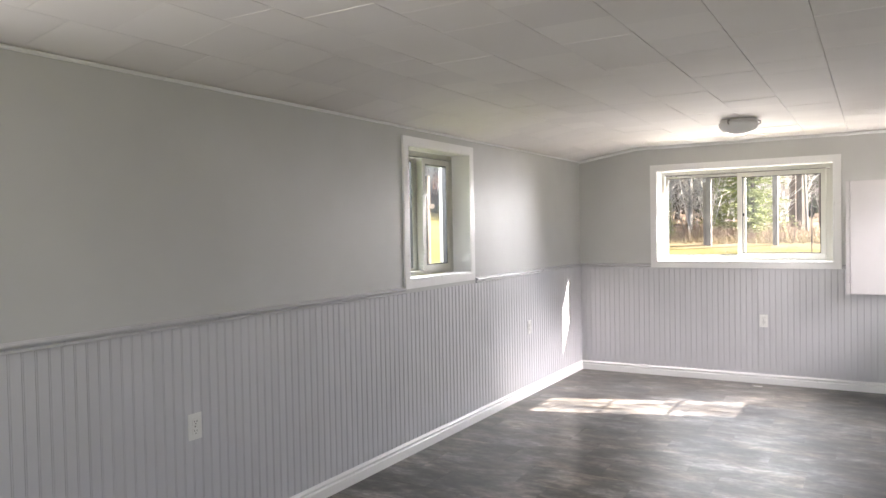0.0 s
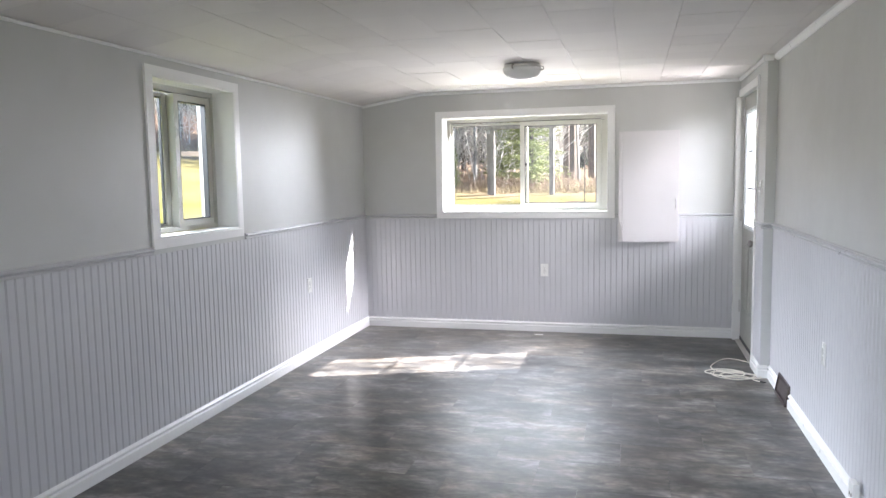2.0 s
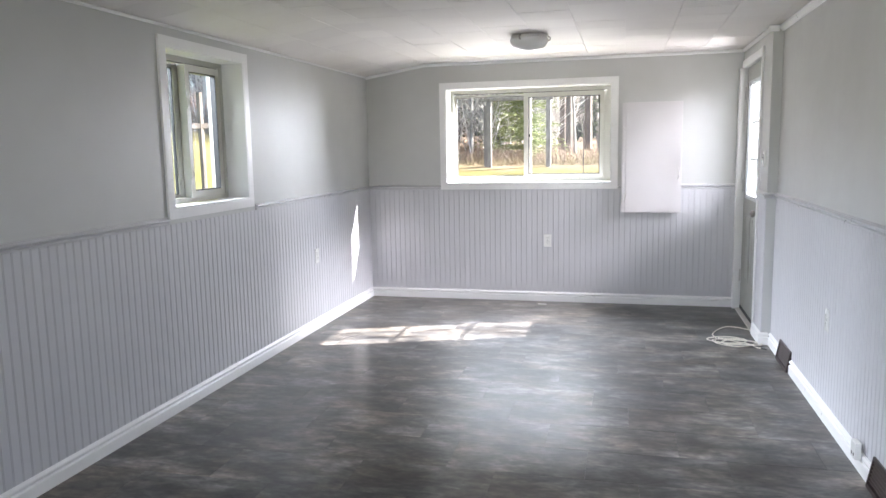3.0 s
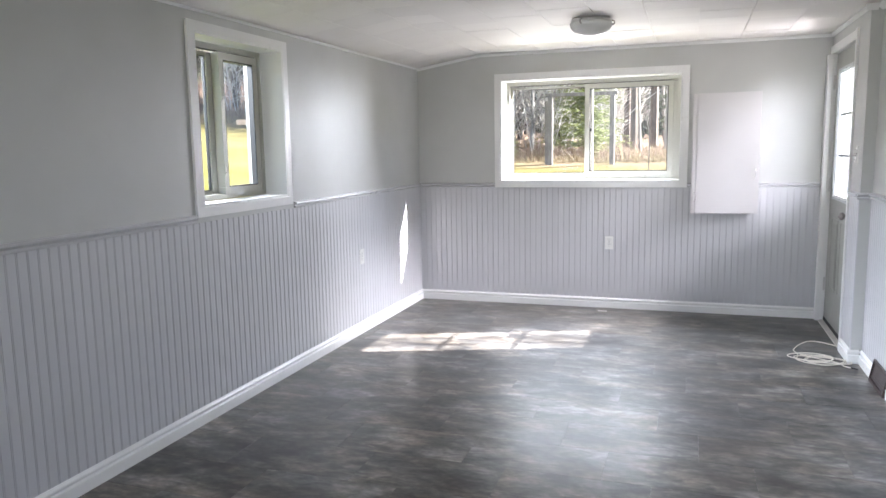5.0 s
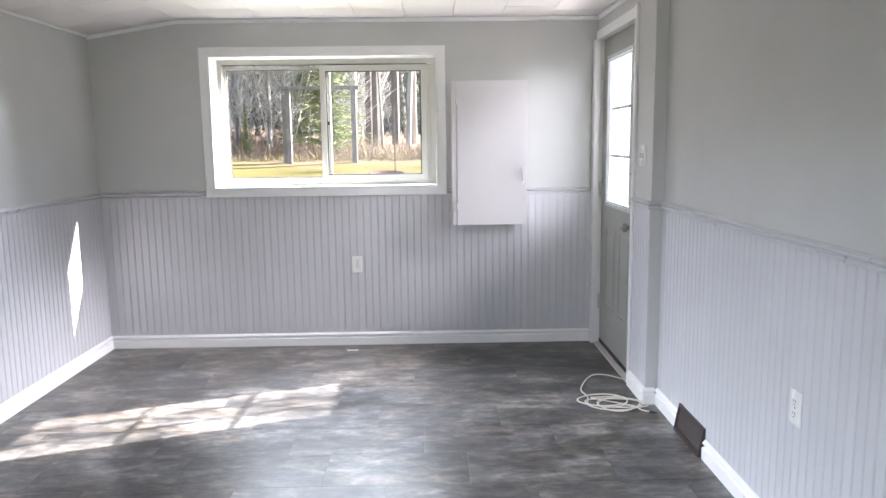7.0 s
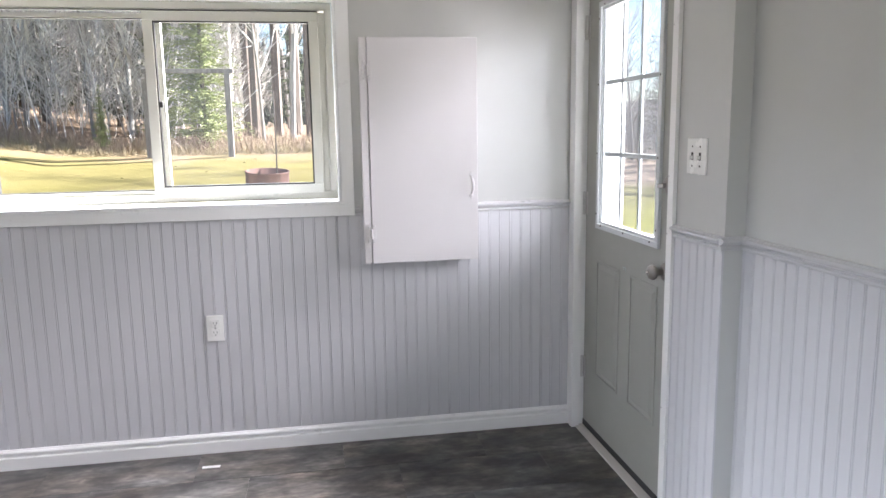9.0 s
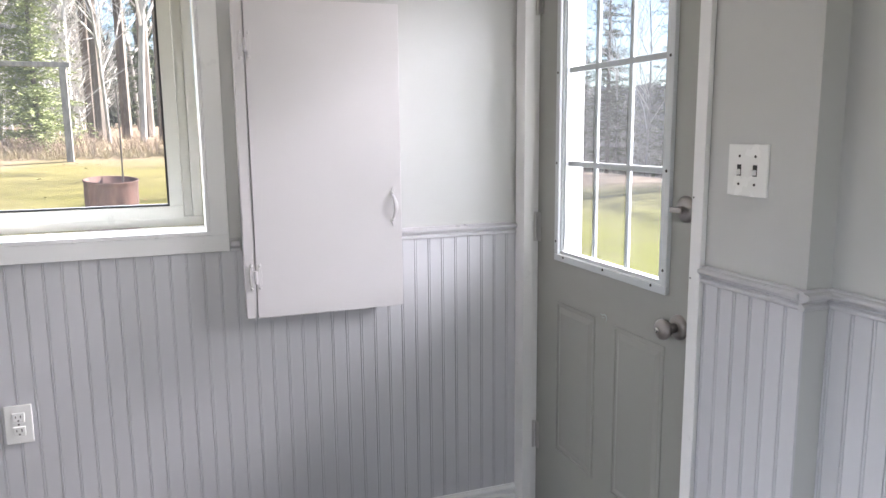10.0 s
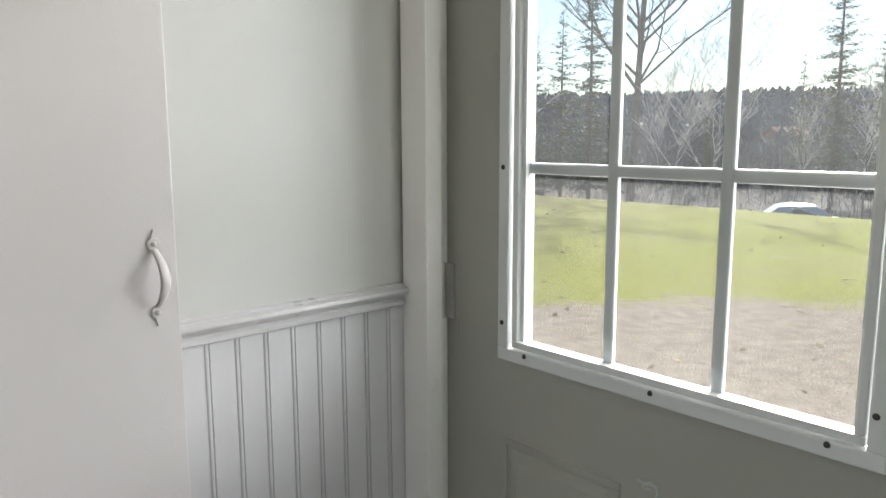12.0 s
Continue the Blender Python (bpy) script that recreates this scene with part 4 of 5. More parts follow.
def conifer(seed, height, width, m_needle, label, dense=1.0, bare=0.1, tuft=1.0):
    r = random.Random(seed)
    t = thing("conifer_tree", label, "tree")
    part("trunk", tube(bmesh.new(), [(0, 0, -0.2), (0.02, 0, height * 0.4), (0, 0.03, height * 0.75), (0, 0, height)], [height * 0.010, height * 0.008, height * 0.004, 0.01], 7), M_DARKBARK, t)
    verts, faces = [], []
    z = height * bare
    while z < height * 0.985:
        f = (z - height * bare) / (height * (1 - bare))
        n = max(4, int((7 - 3 * f) * dense))
        rise = (height * 0.022 + 0.06) * r.uniform(0.55, 1.35)
        a0 = r.uniform(0, 6.3)
        for k in range(n):
            zb = z + r.uniform(-1.2, 1.2) * rise
            a = a0 + k * 2 * math.pi / n + r.uniform(-0.5, 0.5)
            ln = (width * (1 - f) ** 0.8 + 0.12) * r.uniform(0.35, 1.15)
            d = Vector((math.cos(a), math.sin(a), 0))
            droop = r.uniform(-0.40, 0.12) + 0.35 * f
            tufts = max(6, int(ln * 34 / tuft))
            for q in range(tufts):
                u = (q + r.uniform(0.2, 0.9)) / tufts
                c = d * (ln * u) + Vector((r.uniform(-0.04, 0.04), r.uniform(-0.04, 0.04), zb + droop * ln * u * u + r.uniform(-0.06, 0.06)))
                size = tuft * (0.130 - 0.05 * u) * (0.55 + 0.45 * min(1, ln)) * r.uniform(0.6, 1.3)
                for _ in range(3):
                    b = a + r.choice((-1, 1)) * r.uniform(0.1, 1.3)
                    e = Vector((math.cos(b), math.sin(b), r.uniform(-0.45, 0.35))).normalized()
                    s = e.cross(Vector((0, 0, 1))).normalized() * 0.10 + Vector((0, 0, r.uniform(-0.11, 0.11)))
                    i = len(verts)
                    verts += [c, c + e * size * 0.55 + s * size, c + e * size * 1.25, c + e * size * 0.5 - s * size]
                    faces.append((i, i + 1, i + 2, i + 3))
        z += rise
    me = bpy.data.meshes.new("crown")
    me.from_pydata(verts, [], faces)
    me.materials.append(m_needle)
    new("crown", me).parent = t
    return t


def bare_tree(seed, height, m_trunk, m_twig, label, name="bare_tree", spread=0.55, depth=4, slim=1.0, limbs=15):
    r = random.Random(seed)
    t = thing(name, label, "tree")
    trunk, twigs = bmesh.new(), bmesh.new()

    def limb(p, d, length, radius, level):
        pts, rs, q, dd = [p.copy()], [radius], p.copy(), d.copy()
        segs = 6 if level == 0 else 3 if level < 3 else 2
        for k in range(segs):
            dd = (dd + Vector((r.uniform(-1, 1), r.uniform(-1, 1), r.uniform(-0.2, 0.6))) * (0.05 if level == 0 else 0.25)).normalized()
            q = q + dd * (length / segs)
            pts.append(q.copy())
            rs.append(max(0.007, radius * (1 - (0.72 if level == 0 else 0.8) * (k + 1) / segs)))
        tube(trunk if level == 0 else twigs, pts, rs, (7, 5, 4, 3, 3)[level], False)
        if level >= depth:
            return
        n = (limbs, 8, 6, 4)[level]
        for k in range(n):
            u = r.uniform(0.24 if level == 0 else 0.2, 1.0)
            i = min(segs - 1, int(u * segs))
            c = pts[i].lerp(pts[i + 1], u * segs - i)
            a = r.uniform(0, 6.3)
            side = Vector((math.cos(a), math.sin(a), 0))
            nd = (dd * (1 - spread) + side * spread + Vector((0, 0, 0.22))).normalized()
            limb(c, nd, length * r.uniform(0.28, 0.52), max(0.008, rs[i] * r.uniform(0.35, 0.6)), level + 1)
    limb(Vector((0, 0, -0.2)), Vector((r.uniform(-0.04, 0.04), r.uniform(-0.04, 0.04), 1)), height, height * 0.013 * slim, 0)
    part("trunk", trunk, m_trunk, t)
    part("crown", twigs, m_twig, t)
    return t


def plant(proto, x, y, s=1.0, turn=0.0, first=False):
    m = pose(x, y, ground_z(x, y), 0, 0, turn)
    if first:
        proto.matrix_world = m @ Matrix.Diagonal((s, s, s, 1))
        return proto
    c = copy_thing(proto, m)
    c.scale = (s, s, s)
    return c


spruces = [conifer(21, 13.0, 2.3, M_SPRUCE, "tall dark green spruce at the wood's edge", 1.0, 0.06), conifer(22, 15.0, 2.0, M_SPRUCE, "tall thin dark pine with a bare lower trunk", 0.8, 0.32)]
pine = conifer(23, 6.6, 1.15, M_PINE, "bright yellow-green young pine in full sun", 2.6, 0.03, 1.1)
bares = [bare_tree(31, 11.0, M_BARK, M_TWIG, "leafless grey tree with fine pale twigs", "bare_tree", 0.55, 3, 0.55), bare_tree(32, 9.0, M_BARK, M_TWIG, "thin leafless sapling with upswept twigs", "bare_tree", 0.42, 3, 0.42)]
birch = bare_tree(33, 12.0, M_BIRCH, M_TWIG, "slender white birch without leaves", "birch_tree", 0.45, 3, 0.6)
plant(pine, -2.45, 24.6, 1.0, 20, True)
plant(pine, -4.9, 24.3, 0.24, 120)
plant(pine, -3.9, 27.5, 0.7, 210)
plant(birch, -0.25, 26.0, 1.0, 0, True)
plant(birch, -4.7, 26.5, 0.8, 80)
plant(birch, -8.2, 27.5, 0.9, 200)
plant(bares[0], -1.0, 25.4, 0.62, 40, True)
plant(bares[1], -5.6, 26.2, 1.0, 10, True)
plant(spruces[0], -4.1, 29.0, 0.95, 0, True)
plant(spruces[1], 0.4, 27.2, 1.0, 0, True)
r = random.Random(77)
for k in range(14):                      # dark spruces behind the leafless edge
    plant(spruces[k % 2], -15.5 + 1.24 * k + r.uniform(-0.5, 0.5), r.uniform(30.5, 36.0), r.uniform(0.75, 1.1), r.uniform(0, 360))
for k in range(26):                      # saplings at the wood's edge
    plant(bares[k % 2], r.uniform(-14, -1.2), 26.3 + 4.5 * r.random(), r.uniform(0.45, 0.85), r.uniform(0, 360))
for x, y, size in ((-1.3, 27.0, 0.9), (-0.75, 28.6, 1.0), (0.25, 26.9, 0.85), (0.8, 28.2, 0.95), (-1.7, 29.4, 1.1), (-0.2, 30.0, 1.05)):   # dark pines by the birch
    plant(spruces[1], x, y, size, x * 130)
for k in range(24):                      # the wood north of the lawn
    x, y = r.uniform(-18, 1.0), 27.5 + 20 * r.random() ** 1.3
    kind = r.random()
    proto = spruces[0] if kind < 0.24 else spruces[1] if kind < 0.48 else bares[0] if kind < 0.76 else bares[1]
    plant(proto, x, y, r.uniform(0.7, 1.15), r.uniform(0, 360))
for k in range(30):                      # the wood up the western slope
    x, y = r.uniform(-44, -21), r.uniform(26, 52)
    proto = r.choice((bares[0], bares[0], bares[1]))
    plant(proto, x, y, r.uniform(0.7, 1.1), r.uniform(0, 360))

# beyond the door: one big tree, spruces, and the wood on the hill
far_spruce = conifer(25, 13.0, 2.0, M_SPRUCE, "tall dark spruce standing below the hill", 1.3, 0.12, 1.9)
big = bare_tree(36, 14.0, M_DARKBARK, M_DARKBARK, "large spreading leafless tree beyond the lawn", "bare_tree", 0.62, 4, 0.85, 26)
plant(big, 36.0, 30.2, 1.5, 200, True)
for x, y, s in ((32.0, 30.0, 1.0), (34.0, 33.5, 0.85), (44.0, 22.4, 1.1), (46.0, 20.6, 0.85), (48.0, 20.4, 1.0), (44.0, 18.6, 0.9), (46.0, 31.0, 0.6), (52.0, 27.5, 0.7), (42.0, 16.2, 1.05), (26.0, 33.0, 1.0), (28.0, 36.0, 0.9), (24.0, 35.5, 1.1), (30.0, 40.0, 1.0), (21.5, 38.0, 1.0), (27.0, 29.5, 0.7)):
    plant(far_spruce, x, y, s, x * 57, x == 32.0)
for x, y, s in ((25.0, 31.0, 0.8), (23.0, 33.5, 0.9), (28.5, 32.5, 0.75), (21.0, 34.0, 0.85)):
    plant(bares[0], x, y, s, x * 71)
for k in range(14):                      # the wood north-east of the lawn
    d, a = r.uniform(34, 48), radians(13 + 1.6 * k + r.uniform(-0.6, 0.6))
    plant(far_spruce if k % 3 == 0 else bares[k % 2], 0.6 + d * math.sin(a), 6.7 + d * math.cos(a), r.uniform(0.6, 0.95), r.uniform(0, 360))
for k in range(8):
    d, a = r.uniform(36, 62), radians(r.uniform(44, 80))
    plant(r.choice(bares), 0.6 + d * math.sin(a), 6.7 + d * math.cos(a), r.uniform(0.45, 0.75), r.uniform(0, 360))


def clumps(name, label, category, material, count, where, size, seed, tall=1.6, blades=5, thin=0.02):
    """Uncountable growth: tufts of thin upright leaves or twigs."""
    q = random.Random(seed)
    verts, faces = [], []
    for _ in range(count):
        x, y, s = where(q)
        c = Vector((x, y, ground_z(x, y) - 0.02))
        for _ in range(blades):
            a = q.uniform(0, 6.3)
            d = Vector((math.cos(a), math.sin(a), 0))
            h = size * s * q.uniform(0.5, 1.2)
            lean = d * h * q.uniform(0.05, 0.7 / tall)
            w = Vector((-d.y, d.x, 0)) * h * thin
            base = c + d * h * 0.12
            i = len(verts)
            verts += [base - w, base + w, base + lean * 0.6 + w * 0.7 + Vector((0, 0, h * 0.6)), base + lean + Vector((0, 0, h))]
            faces.append((i, i + 1, i + 2, i + 3))
    me = bpy.data.meshes.new(name)
    me.from_pydata([tuple(v) for v in verts], [], faces)
    me.materials.append(material)
    return tagged(new(name, me), label, category, kind="stuff")


clumps("dry_grass", "tall dry grass along the edge of the wood", "grass", M_STRAW, 4200, lambda q: (q.uniform(-16, 1.2), 22.6 + abs(q.gauss(0, 1.6)), q.uniform(0.4, 1.2)), 0.19, 5, 0.5, 10, 0.022)
clumps("brush", "russet leafless brush under the trees", "brush", M_BRUSH, 620, lambda q: (q.uniform(-16, 1.2), 23.0 + abs(q.gauss(0, 1.8)), q.uniform(0.4, 1.3)), 0.42, 6, 0.5, 18, 0.010)
clumps("brush", "russet leafless brush up the slope", "brush", M_BRUSH, 900, lambda q: (q.uniform(-34, -18), q.uniform(18, 42), q.uniform(0.5, 1.3)), 0.9, 7, 1.0, 14, 0.011)
clumps("hill_brush", "grey leafless scrub below the hill", "brush", M_TWIG, 900, lambda q: (q.uniform(30, 60), q.uniform(10, 55), q.uniform(0.6, 1.5)), 1.1, 9, 1.0, 16, 0.006)


def woods(name, label, seed, count, place, tall, slim, colours):
    """Uncountable far trees: small ragged crowns of a few leaning tiers."""
    q = random.Random(seed)
    verts, faces = [], []
    for _ in range(count):
        x, y, grow = place(q)
        h = q.uniform(0.6, 1.1) * tall * grow
        c = Vector((x, y, ground_z(x, y) - 0.3))
        n, w = 5, h * slim * q.uniform(0.6, 1.4)
        for lvl in range(4):
            z0, z1 = h * (0.02 + 0.22 * lvl), h * (0.36 + 0.21 * lvl) * q.uniform(0.9, 1.08)
            rad = w * (1.0, 1.15, 0.9, 0.6)[lvl]
            tip = c + Vector((q.uniform(-0.5, 0.5) * w, q.uniform(-0.5, 0.5) * w, z1))
            i = len(verts)
            verts += [c + Vector((rad * math.cos(k * 6.283 / n + lvl) * q.uniform(0.4, 1.4), rad * math.sin(k * 6.283 / n + lvl) * q.uniform(0.4, 1.4), z0 + q.uniform(-0.1, 0.2) * h)) for k in range(n)] + [tip]
            faces += [(i + k, i + (k + 1) % n, i + n) for k in range(n)]
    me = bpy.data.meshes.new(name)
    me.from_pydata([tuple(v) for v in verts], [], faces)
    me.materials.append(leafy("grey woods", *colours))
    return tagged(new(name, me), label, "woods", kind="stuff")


def on_hill(q):
    d, a = q.uniform(56, 190), radians(q.uniform(30, 100))
    return 0.6 + d * math.sin(a), 6.7 + d * math.cos(a), 0.8 + d / 260


def behind_lawn(q):
    return q.uniform(-60, 0), q.uniform(40, 66), q.uniform(0.8, 1.2)


# distance haze is put into the far hill's pale bluish colours
woods("far_woods", "leafless woods covering a distant hill, haze put into their blue-grey", 12, 12000, on_hill, 2.7, 0.24, ((0.095, 0.105, 0.125), (0.170, 0.178, 0.205)))
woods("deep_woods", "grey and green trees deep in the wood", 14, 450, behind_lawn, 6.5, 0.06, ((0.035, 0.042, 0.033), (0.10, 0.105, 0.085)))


def thicket(name, label, seed, count, place, material):
    """Uncountable saplings: thin stems, each with a spray of fine upswept twigs."""
    q = random.Random(seed)
    verts, faces = [], []

    def blade(p, d, length, w):
        s = d.cross(Vector((q.uniform(-1, 1), q.uniform(-1, 1), 0.1))).normalized() * w
        mid = p + d * length * 0.55 + Vector((q.uniform(-1, 1), q.uniform(-1, 1), 0.3)) * length * 0.05
        i = len(verts)
        verts.extend([p - s, p + s, mid + s * 0.7, p + d * length, mid - s * 0.7])
        faces.append((i, i + 1, i + 2, i + 3, i + 4))
    for _ in range(count):
        x, y, h = place(q)
        c = Vector((x, y, ground_z(x, y) - 0.05))
        up = Vector((q.uniform(-0.22, 0.22), q.uniform(-0.22, 0.22), 1)).normalized()
        blade(c, up, h, 0.006 + 0.0022 * h)
        for _ in range(int(14 + 4 * h)):
            a, u = q.uniform(0, 6.3), q.uniform(0.12, 0.97)
            d = (Vector((math.cos(a), math.sin(a), 0)) * q.uniform(0.4, 1.1) + Vector((0, 0, q.uniform(0.2, 1.2)))).normalized()
            ln = h * q.uniform(0.10, 0.26) * (1.2 - u * 0.6)
            p = c + up * h * u
            blade(p, d, ln, 0.008)
            for _ in range(2):
                blade(p + d * ln * q.uniform(0.3, 0.8), (d + Vector((q.uniform(-1, 1), q.uniform(-1, 1), q.uniform(-0.2, 0.7))) * 0.7).normalized(), ln * q.uniform(0.3, 0.6), 0.007)
    me = bpy.data.meshes.new(name)
    me.from_pydata([tuple(v) for v in verts], [], faces)
    me.materials.append(material)
    return tagged(new(name, me), label, "saplings", kind="stuff")


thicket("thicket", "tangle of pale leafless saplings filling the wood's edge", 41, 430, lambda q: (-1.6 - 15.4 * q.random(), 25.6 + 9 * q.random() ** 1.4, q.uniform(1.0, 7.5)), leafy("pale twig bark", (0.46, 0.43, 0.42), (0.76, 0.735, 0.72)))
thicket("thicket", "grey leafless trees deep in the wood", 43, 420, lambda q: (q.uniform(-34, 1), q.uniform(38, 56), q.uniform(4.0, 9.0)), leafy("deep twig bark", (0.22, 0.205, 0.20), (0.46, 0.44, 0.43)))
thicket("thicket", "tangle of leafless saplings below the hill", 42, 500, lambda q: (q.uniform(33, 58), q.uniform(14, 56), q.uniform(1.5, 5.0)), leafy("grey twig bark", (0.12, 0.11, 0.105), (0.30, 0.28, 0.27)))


def north_east(q):
    d, a = q.uniform(36, 56), radians(q.uniform(11, 38))
    return 0.6 + d * math.sin(a), 6.7 + d * math.cos(a), q.uniform(2.0, 7.5)


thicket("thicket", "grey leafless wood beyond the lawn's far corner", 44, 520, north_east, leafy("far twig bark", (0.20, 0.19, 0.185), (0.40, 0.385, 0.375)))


def fallen_leaves():
    q = random.Random(3)
    verts, faces = [], []
    for _ in range(1500):
        x, y = (q.uniform(3, 16), q.uniform(5, 19)) if q.random() < 0.6 else (q.uniform(-8, 2), q.uniform(10, 22))
        c, a, s = Vector((x, y, ground_z(x, y) + 0.012)), q.uniform(0, 6.3), q.uniform(0.02, 0.045)
        d, e = Vector((math.cos(a), math.sin(a), q.uniform(-0.3, 0.3))) * s, Vector((-math.sin(a), math.cos(a), q.uniform(-0.3, 0.3))) * s * 0.6
        i = len(verts)
        verts += [c - d, c + e, c + d, c - e]
        faces.append((i, i + 1, i + 2, i + 3))
    me = bpy.data.meshes.new("fallen_leaves")
    me.from_pydata([tuple(v) for v in verts], [], faces)
    me.materials.append(leafy("fallen leaf", (0.09, 0.06, 0.035), (0.30, 0.20, 0.10)))
    return tagged(new("fallen_leaves", me), "scattered brown fallen leaves on the lawn", "leaves", kind="stuff")


fallen_leaves()

# timber swing frame at the end of the lawn
fr = thing("timber_frame", "weathered grey timber swing frame of two posts and a beam", "swing frame", (-2.42, 22.3, ground_z(-2.42, 22.3)))
for x in (-0.86, 0.86):
    part("post", boxes((x - 0.065, x + 0.065, -0.065, 0.065, -0.2, 1.90), bevel=0.01), M_WOOD, fr)
part("post", boxes((-1.04, -0.95, 0.10, 0.20, -0.2, 1.80), bevel=0.01), M_WOOD, fr)
part("beam", boxes((-1.0, 1.0, -0.05, 0.05, 1.902, 2.00), bevel=0.01), M_WOOD, fr)

# burn barrel with an iron rod
M_RUST = bark("rusted barrel steel", (0.045, 0.022, 0.019), (0.12, 0.058, 0.048), 9.0)
bx, by = -0.25, 13.8
bar = thing("steel_barrel", "rusty red open steel barrel standing on the lawn", "barrel")
bar.matrix_world = pose(bx, by, ground_z(bx, by) - 0.015, 5.0, 1.5, 0)
R = 0.26
rings = [(0.0, 0.02), (R, 0.0), (R, 0.10)]
for zz in (0.28, 0.58):
    rings += [(R, zz - 0.03), (R + 0.012, zz), (R, zz + 0.03)]
for k in range(7):
    rings += [(R, 0.64 + k * 0.028), (R + 0.004, 0.654 + k * 0.028)]
rings += [(R, 0.86), (R + 0.012, 0.875), (R + 0.008, 0.888), (R - 0.008, 0.885), (R - 0.012, 0.70), (0.0, 0.69)]
part("drum", lathe(bmesh.new(), rings, Matrix(), 32), M_RUST, bar, "", True)
part("rod", tube(bmesh.new(), [(0.12, -0.05, 0.69), (0.115, -0.05, 1.25), (0.10, -0.05, 1.85)], 0.009, 6), M_BROWN, bar, "thin dark iron rod")

# clothesline post on the western lawn
cl = thing("clothesline_post", "dark weathered clothesline post with a short crossarm", "post", (-7.5, 14.0, ground_z(-7.5, 14.0)), 35)
part("post", tube(bmesh.new(), [(0, 0, -0.2), (0, 0, 2.1)], 0.055, 8), M_DARKBARK, cl)
part("crossarm", boxes((-0.42, 0.14, -0.05, 0.05, 1.40, 1.50), bevel=0.008), M_DARKBARK, cl)


def parked_car(at, rz):
    """A plain saloon; local x runs along its length."""
    c = thing("parked_car", "silver-grey car parked below the lawn", "car", at, rz)
    paintm, nt, b = principled("silver car paint", (0.55, 0.57, 0.60), 0.25, 0.5)
    half = [(-2.15, 0.35), (-2.18, 0.70), (-2.05, 0.88), (-1.55, 0.93), (-0.95, 1.38), (-0.55, 1.45), (0.25, 1.44), (0.95, 0.98), (1.90, 0.82), (2.15, 0.65), (2.15, 0.35)]
    bm = bmesh.new()
    rows = []
    for yy, k in ((-0.84, 0.0), (-0.78, 0.7), (-0.60, 1.0), (0.60, 1.0), (0.78, 0.7), (0.84, 0.0)):
        rows.append([bm.verts.new((x * (0.985 + 0.015 * k), yy * (1.0 if z < 1.0 else 0.86), z if z < 0.95 else 0.93 + (z - 0.93) * (0.92 + 0.08 * k))) for x, z in half])
    for a, d in zip(rows, rows[1:]):
        for i in range(len(half)):
            j = (i + 1) % len(half)
            bm.faces.new((a[i], a[j], d[j], d[i]))
    bm.faces.new(rows[0])
    bm.faces.new(rows[-1])
    part("body", bm, paintm, c, "", True)
    dark = principled("car glass", (0.02, 0.025, 0.03), 0.08)[0]
    bm = bmesh.new()
    for s in (-1, 1):
        vs = [bm.verts.new((x, s * yy, z)) for x, yy, z in ((-1.30, 0.800, 0.98), (-0.90, 0.738, 1.30), (0.20, 0.738, 1.34), (0.72, 0.800, 1.00))]
        bm.faces.new(vs)
    part("side_window", bm, dark, c)
    bm = bmesh.new()
    bm.faces.new([bm.verts.new(p) for p in ((0.36, -0.60, 1.395), (0.36, 0.60, 1.395), (0.94, 0.68, 1.01), (0.94, -0.68, 1.01))])
    part("windscreen", bm, dark, c)
    for x in (-1.35, 1.35):
        for s in (-1, 1):
            wheel = part("wheel", lathe(bmesh.new(), [(0.20, -0.10), (0.31, -0.10), (0.33, -0.06), (0.33, 0.06), (0.31, 0.10), (0.20, 0.10)], pose(x, s * 0.76, 0.33, 90, 0, 0), 20), M_BLACK, c)
            part("rim", lathe(bmesh.new(), [(0.0, 0.09 * s), (0.08, 0.085 * s), (0.20, 0.07 * s)], pose(x, s * 0.76, 0.33, 90, 0, 0) @ pose(0, 0, 0), 16), M_STEEL, wheel)
    return c


parked_car((27.5, 17.2, ground_z(27.5, 17.2)), -62)


def small_barn(at, rz):
    c = thing("small_barn", "small red barn far off among the trees", "barn", at, rz)
    red = bark("faded red boards", (0.22, 0.05, 0.04), (0.36, 0.10, 0.08), 3.0)
    bm = bmesh.new()
    pts = [(-2.2, -0.5), (2.2, -0.5), (2.2, 2.6), (0.0, 4.2), (-2.2, 2.6)]
    sweep(bm, pts, (0, -3, 0), (0, 3, 0), (1, 0, 0))
    part("wall", bm, red, c)
    bm = bmesh.new()
    for s in (-1, 1):
        sweep(bm, [(s * 2.5, 2.42), (0, 4.26), (0, 4.40), (s * 2.5, 2.56)], (0, -3.3, 0), (0, 3.3, 0), (1, 0, 0))
    part("roof", bm, red, c)
    part("door", boxes((-0.9, 0.9, -3.05, -3.0, -0.4, 2.0)), M_TRIM, c)
    return c


barn = small_barn((71.0, 36.5, ground_z(71.0, 36.5) - 0.1), 70)
barn.scale = (0.6, 0.6, 0.6)

# gravel drive below the lawn
bm = bmesh.new()
prev = None
for k in range(30):
    x, y = 31.0 + 2.5 * math.sin(k * 0.15), -8 + k * 1.9
    cur = [bm.verts.new((xx, y, ground_z(xx, y) + 0.03)) for xx in (x - 2.6, x, x + 2.6)]
    if prev:
        bm.faces.new((prev[0], prev[1], cur[1], cur[0]))
        bm.faces.new((prev[1], prev[2], cur[2], cur[1]))
    prev = cur
tagged(part("road", bm, paint("grey gravel drive", (0.22, 0.22, 0.225), 0.9, 0.8, 0.2)), "grey gravel drive below the lawn", "road", kind="structure")

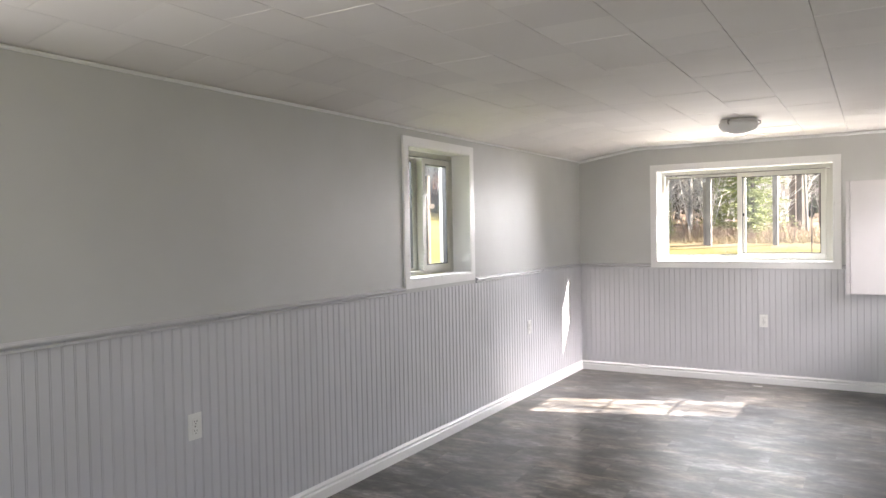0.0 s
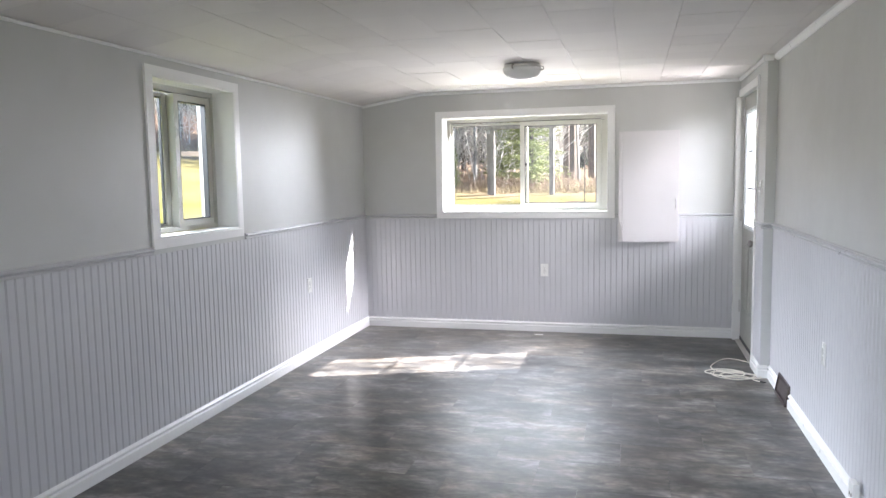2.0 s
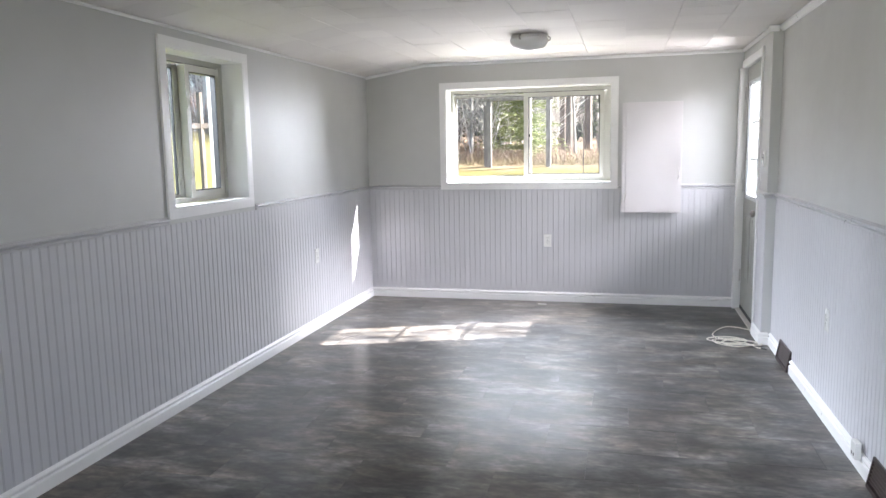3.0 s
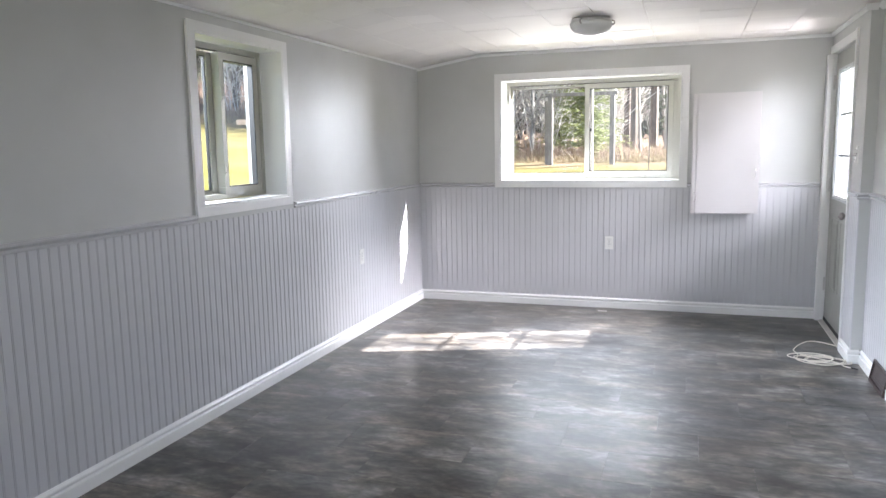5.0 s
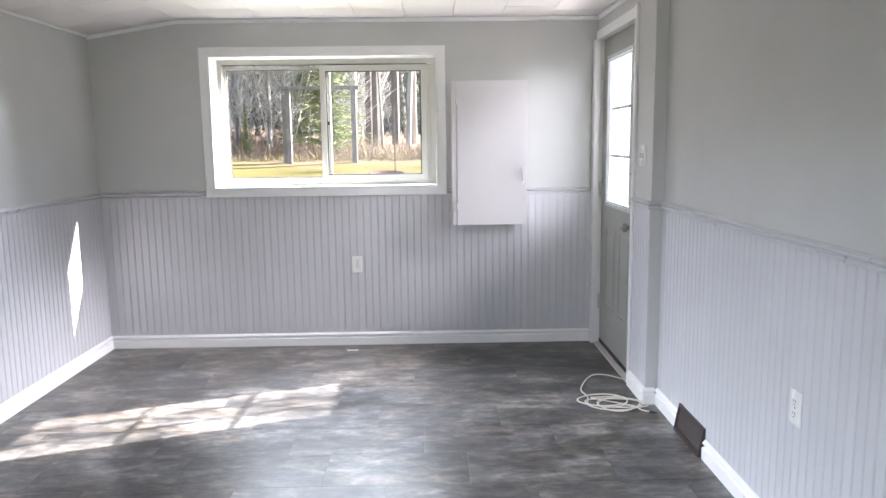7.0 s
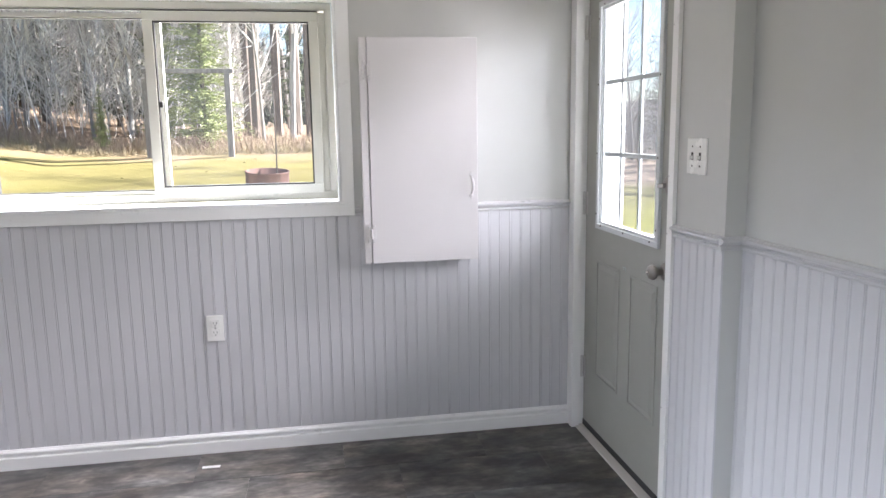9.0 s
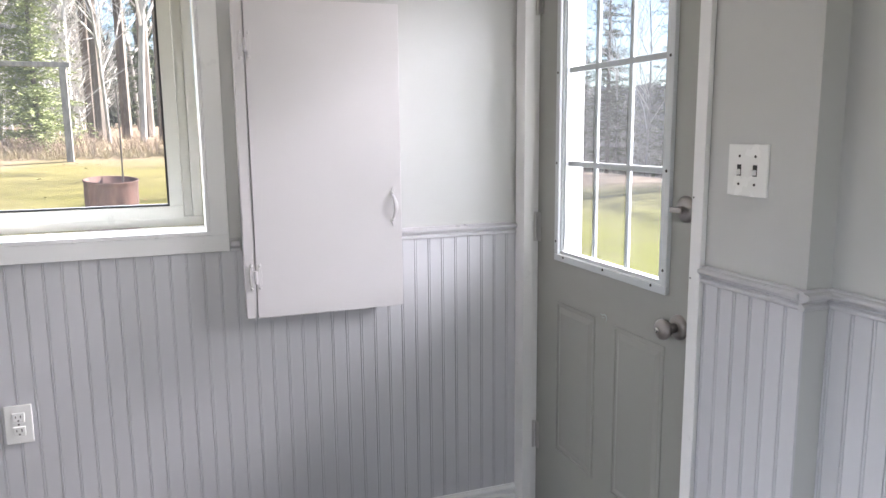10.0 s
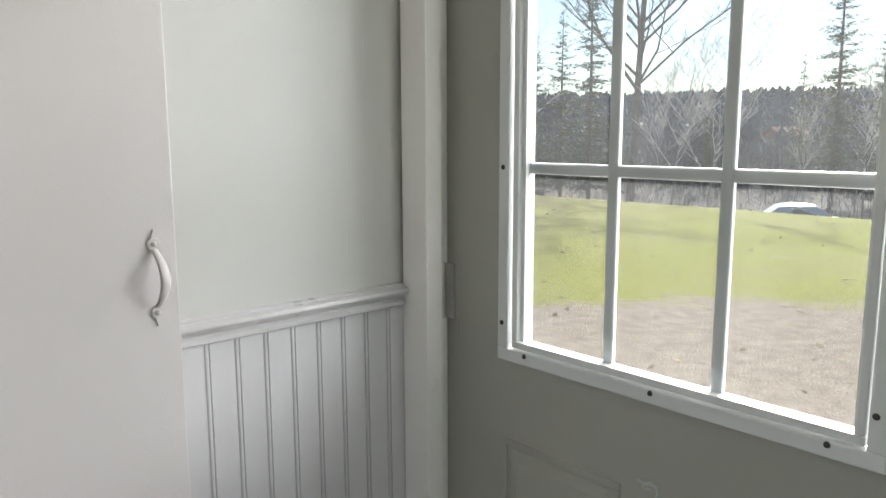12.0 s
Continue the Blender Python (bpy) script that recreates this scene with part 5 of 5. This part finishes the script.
# ---- floor tiles and wall boards, one piece each ----
floor = structure("floor", boxes((XW, XE, YS, YN, Z_SUB, -0.0012)), M_SUB, "grey slate-look vinyl tile floor", "floor")
TX, TY = 0.610, 0.3048


def tile_mesh(x0, x1, y0, y1):
    bm = bmesh.new()
    g, b = 0.0003, 0.0004
    low = [bm.verts.new((x, y, -0.0013)) for x, y in ((x0 + g, y0 + g), (x1 - g, y0 + g), (x1 - g, y1 - g), (x0 + g, y1 - g))]
    top = [bm.verts.new((x, y, 0.0)) for x, y in ((x0 + g + b, y0 + g + b), (x1 - g - b, y0 + g + b), (x1 - g - b, y1 - g - b), (x0 + g + b, y1 - g - b))]
    bm.faces.new(top)
    for k in range(4):
        bm.faces.new((low[k], low[(k + 1) % 4], top[(k + 1) % 4], top[k]))
    me = bpy.data.meshes.new("tile")
    bm.to_mesh(me)
    bm.free()
    me.materials.append(M_FLOOR)
    return me


rng = random.Random(11)
row = 0
tile_cache = {}
y = YN - 29 * TY + 0.02
while y < YN:
    ya, yb = max(y, YS), min(y + TY, YN)
    x = XW - TX * ((row * 0.37 + rng.uniform(-0.06, 0.06)) % 1.0)
    while x < XE:
        xa, xb = max(x, XW), min(x + TX, XE)
        if xb - xa > 0.03 and yb - ya > 0.03:
            key = (round(xb - xa, 3), round(yb - ya, 3))
            if key not in tile_cache:
                tile_cache[key] = tile_mesh(0, xb - xa, 0, yb - ya)
            t = new("tile", tile_cache[key])
            t.location = (xa, ya, 0.0)
            t.parent = floor
        x += TX
    y += TY
    row += 1

BW = 0.0484


def board_mesh(height):
    """One beadboard width: a flat field, a groove, a round bead, a groove."""
    prof = [(0.0, 0.0), (0.0, 0.0064), (0.0386, 0.0064), (0.0392, 0.0052), (0.0394, 0.0036), (0.0405, 0.0036), (0.0409, 0.0052), (0.0418, 0.0064), (0.0435, 0.0069),
            (0.0452, 0.0064), (0.0461, 0.0052), (0.0465, 0.0036), (0.0476, 0.0036), (0.0478, 0.0052), (0.0484, 0.0064), (0.0484, 0.0)]
    bm = bmesh.new()
    a = [bm.verts.new((u, v, 0.0)) for u, v in prof]
    b = [bm.verts.new((u, v, height)) for u, v in prof]
    for i in range(len(prof) - 1):
        bm.faces.new((a[i], a[i + 1], b[i + 1], b[i]))
    me = bpy.data.meshes.new("board")
    bmesh.ops.recalc_face_normals(bm, faces=bm.faces)
    bm.to_mesh(me)
    bm.free()
    me.materials.append(M_BOARD)
    return me


BOARD = board_mesh(RAIL0 - 0.001)


def boarding(parent, at, rz, length, first=BW):
    """Boards side by side from at, along the direction rz; the first may be ripped narrow, the last is narrowed to fit."""
    d, u, w = pose(*at, 0, 0, rz), 0.0, first
    while length - u > 0.004:
        w = min(w, length - u)
        o = new("board", BOARD)
        o.matrix_world = d @ pose(u, 0, 0) @ Matrix.Diagonal((w / BW, 1, 1, 1))
        o.parent = parent
        u, w = u + w, BW


boarding(wall_n, (XD - 0.001, YN, 0.001), 180, XD - 0.001 - XW - 0.006, 0.0265)
boarding(wall_w, (XW, YN - 0.001, 0.001), -90, YN - YS - 0.002)
boarding(wall_e, (XE, YS + 0.001, 0.001), 90, YP - YS - 0.002)
boarding(wall_d, (XD, YP, 0.001), 90, 6.753 - YP)
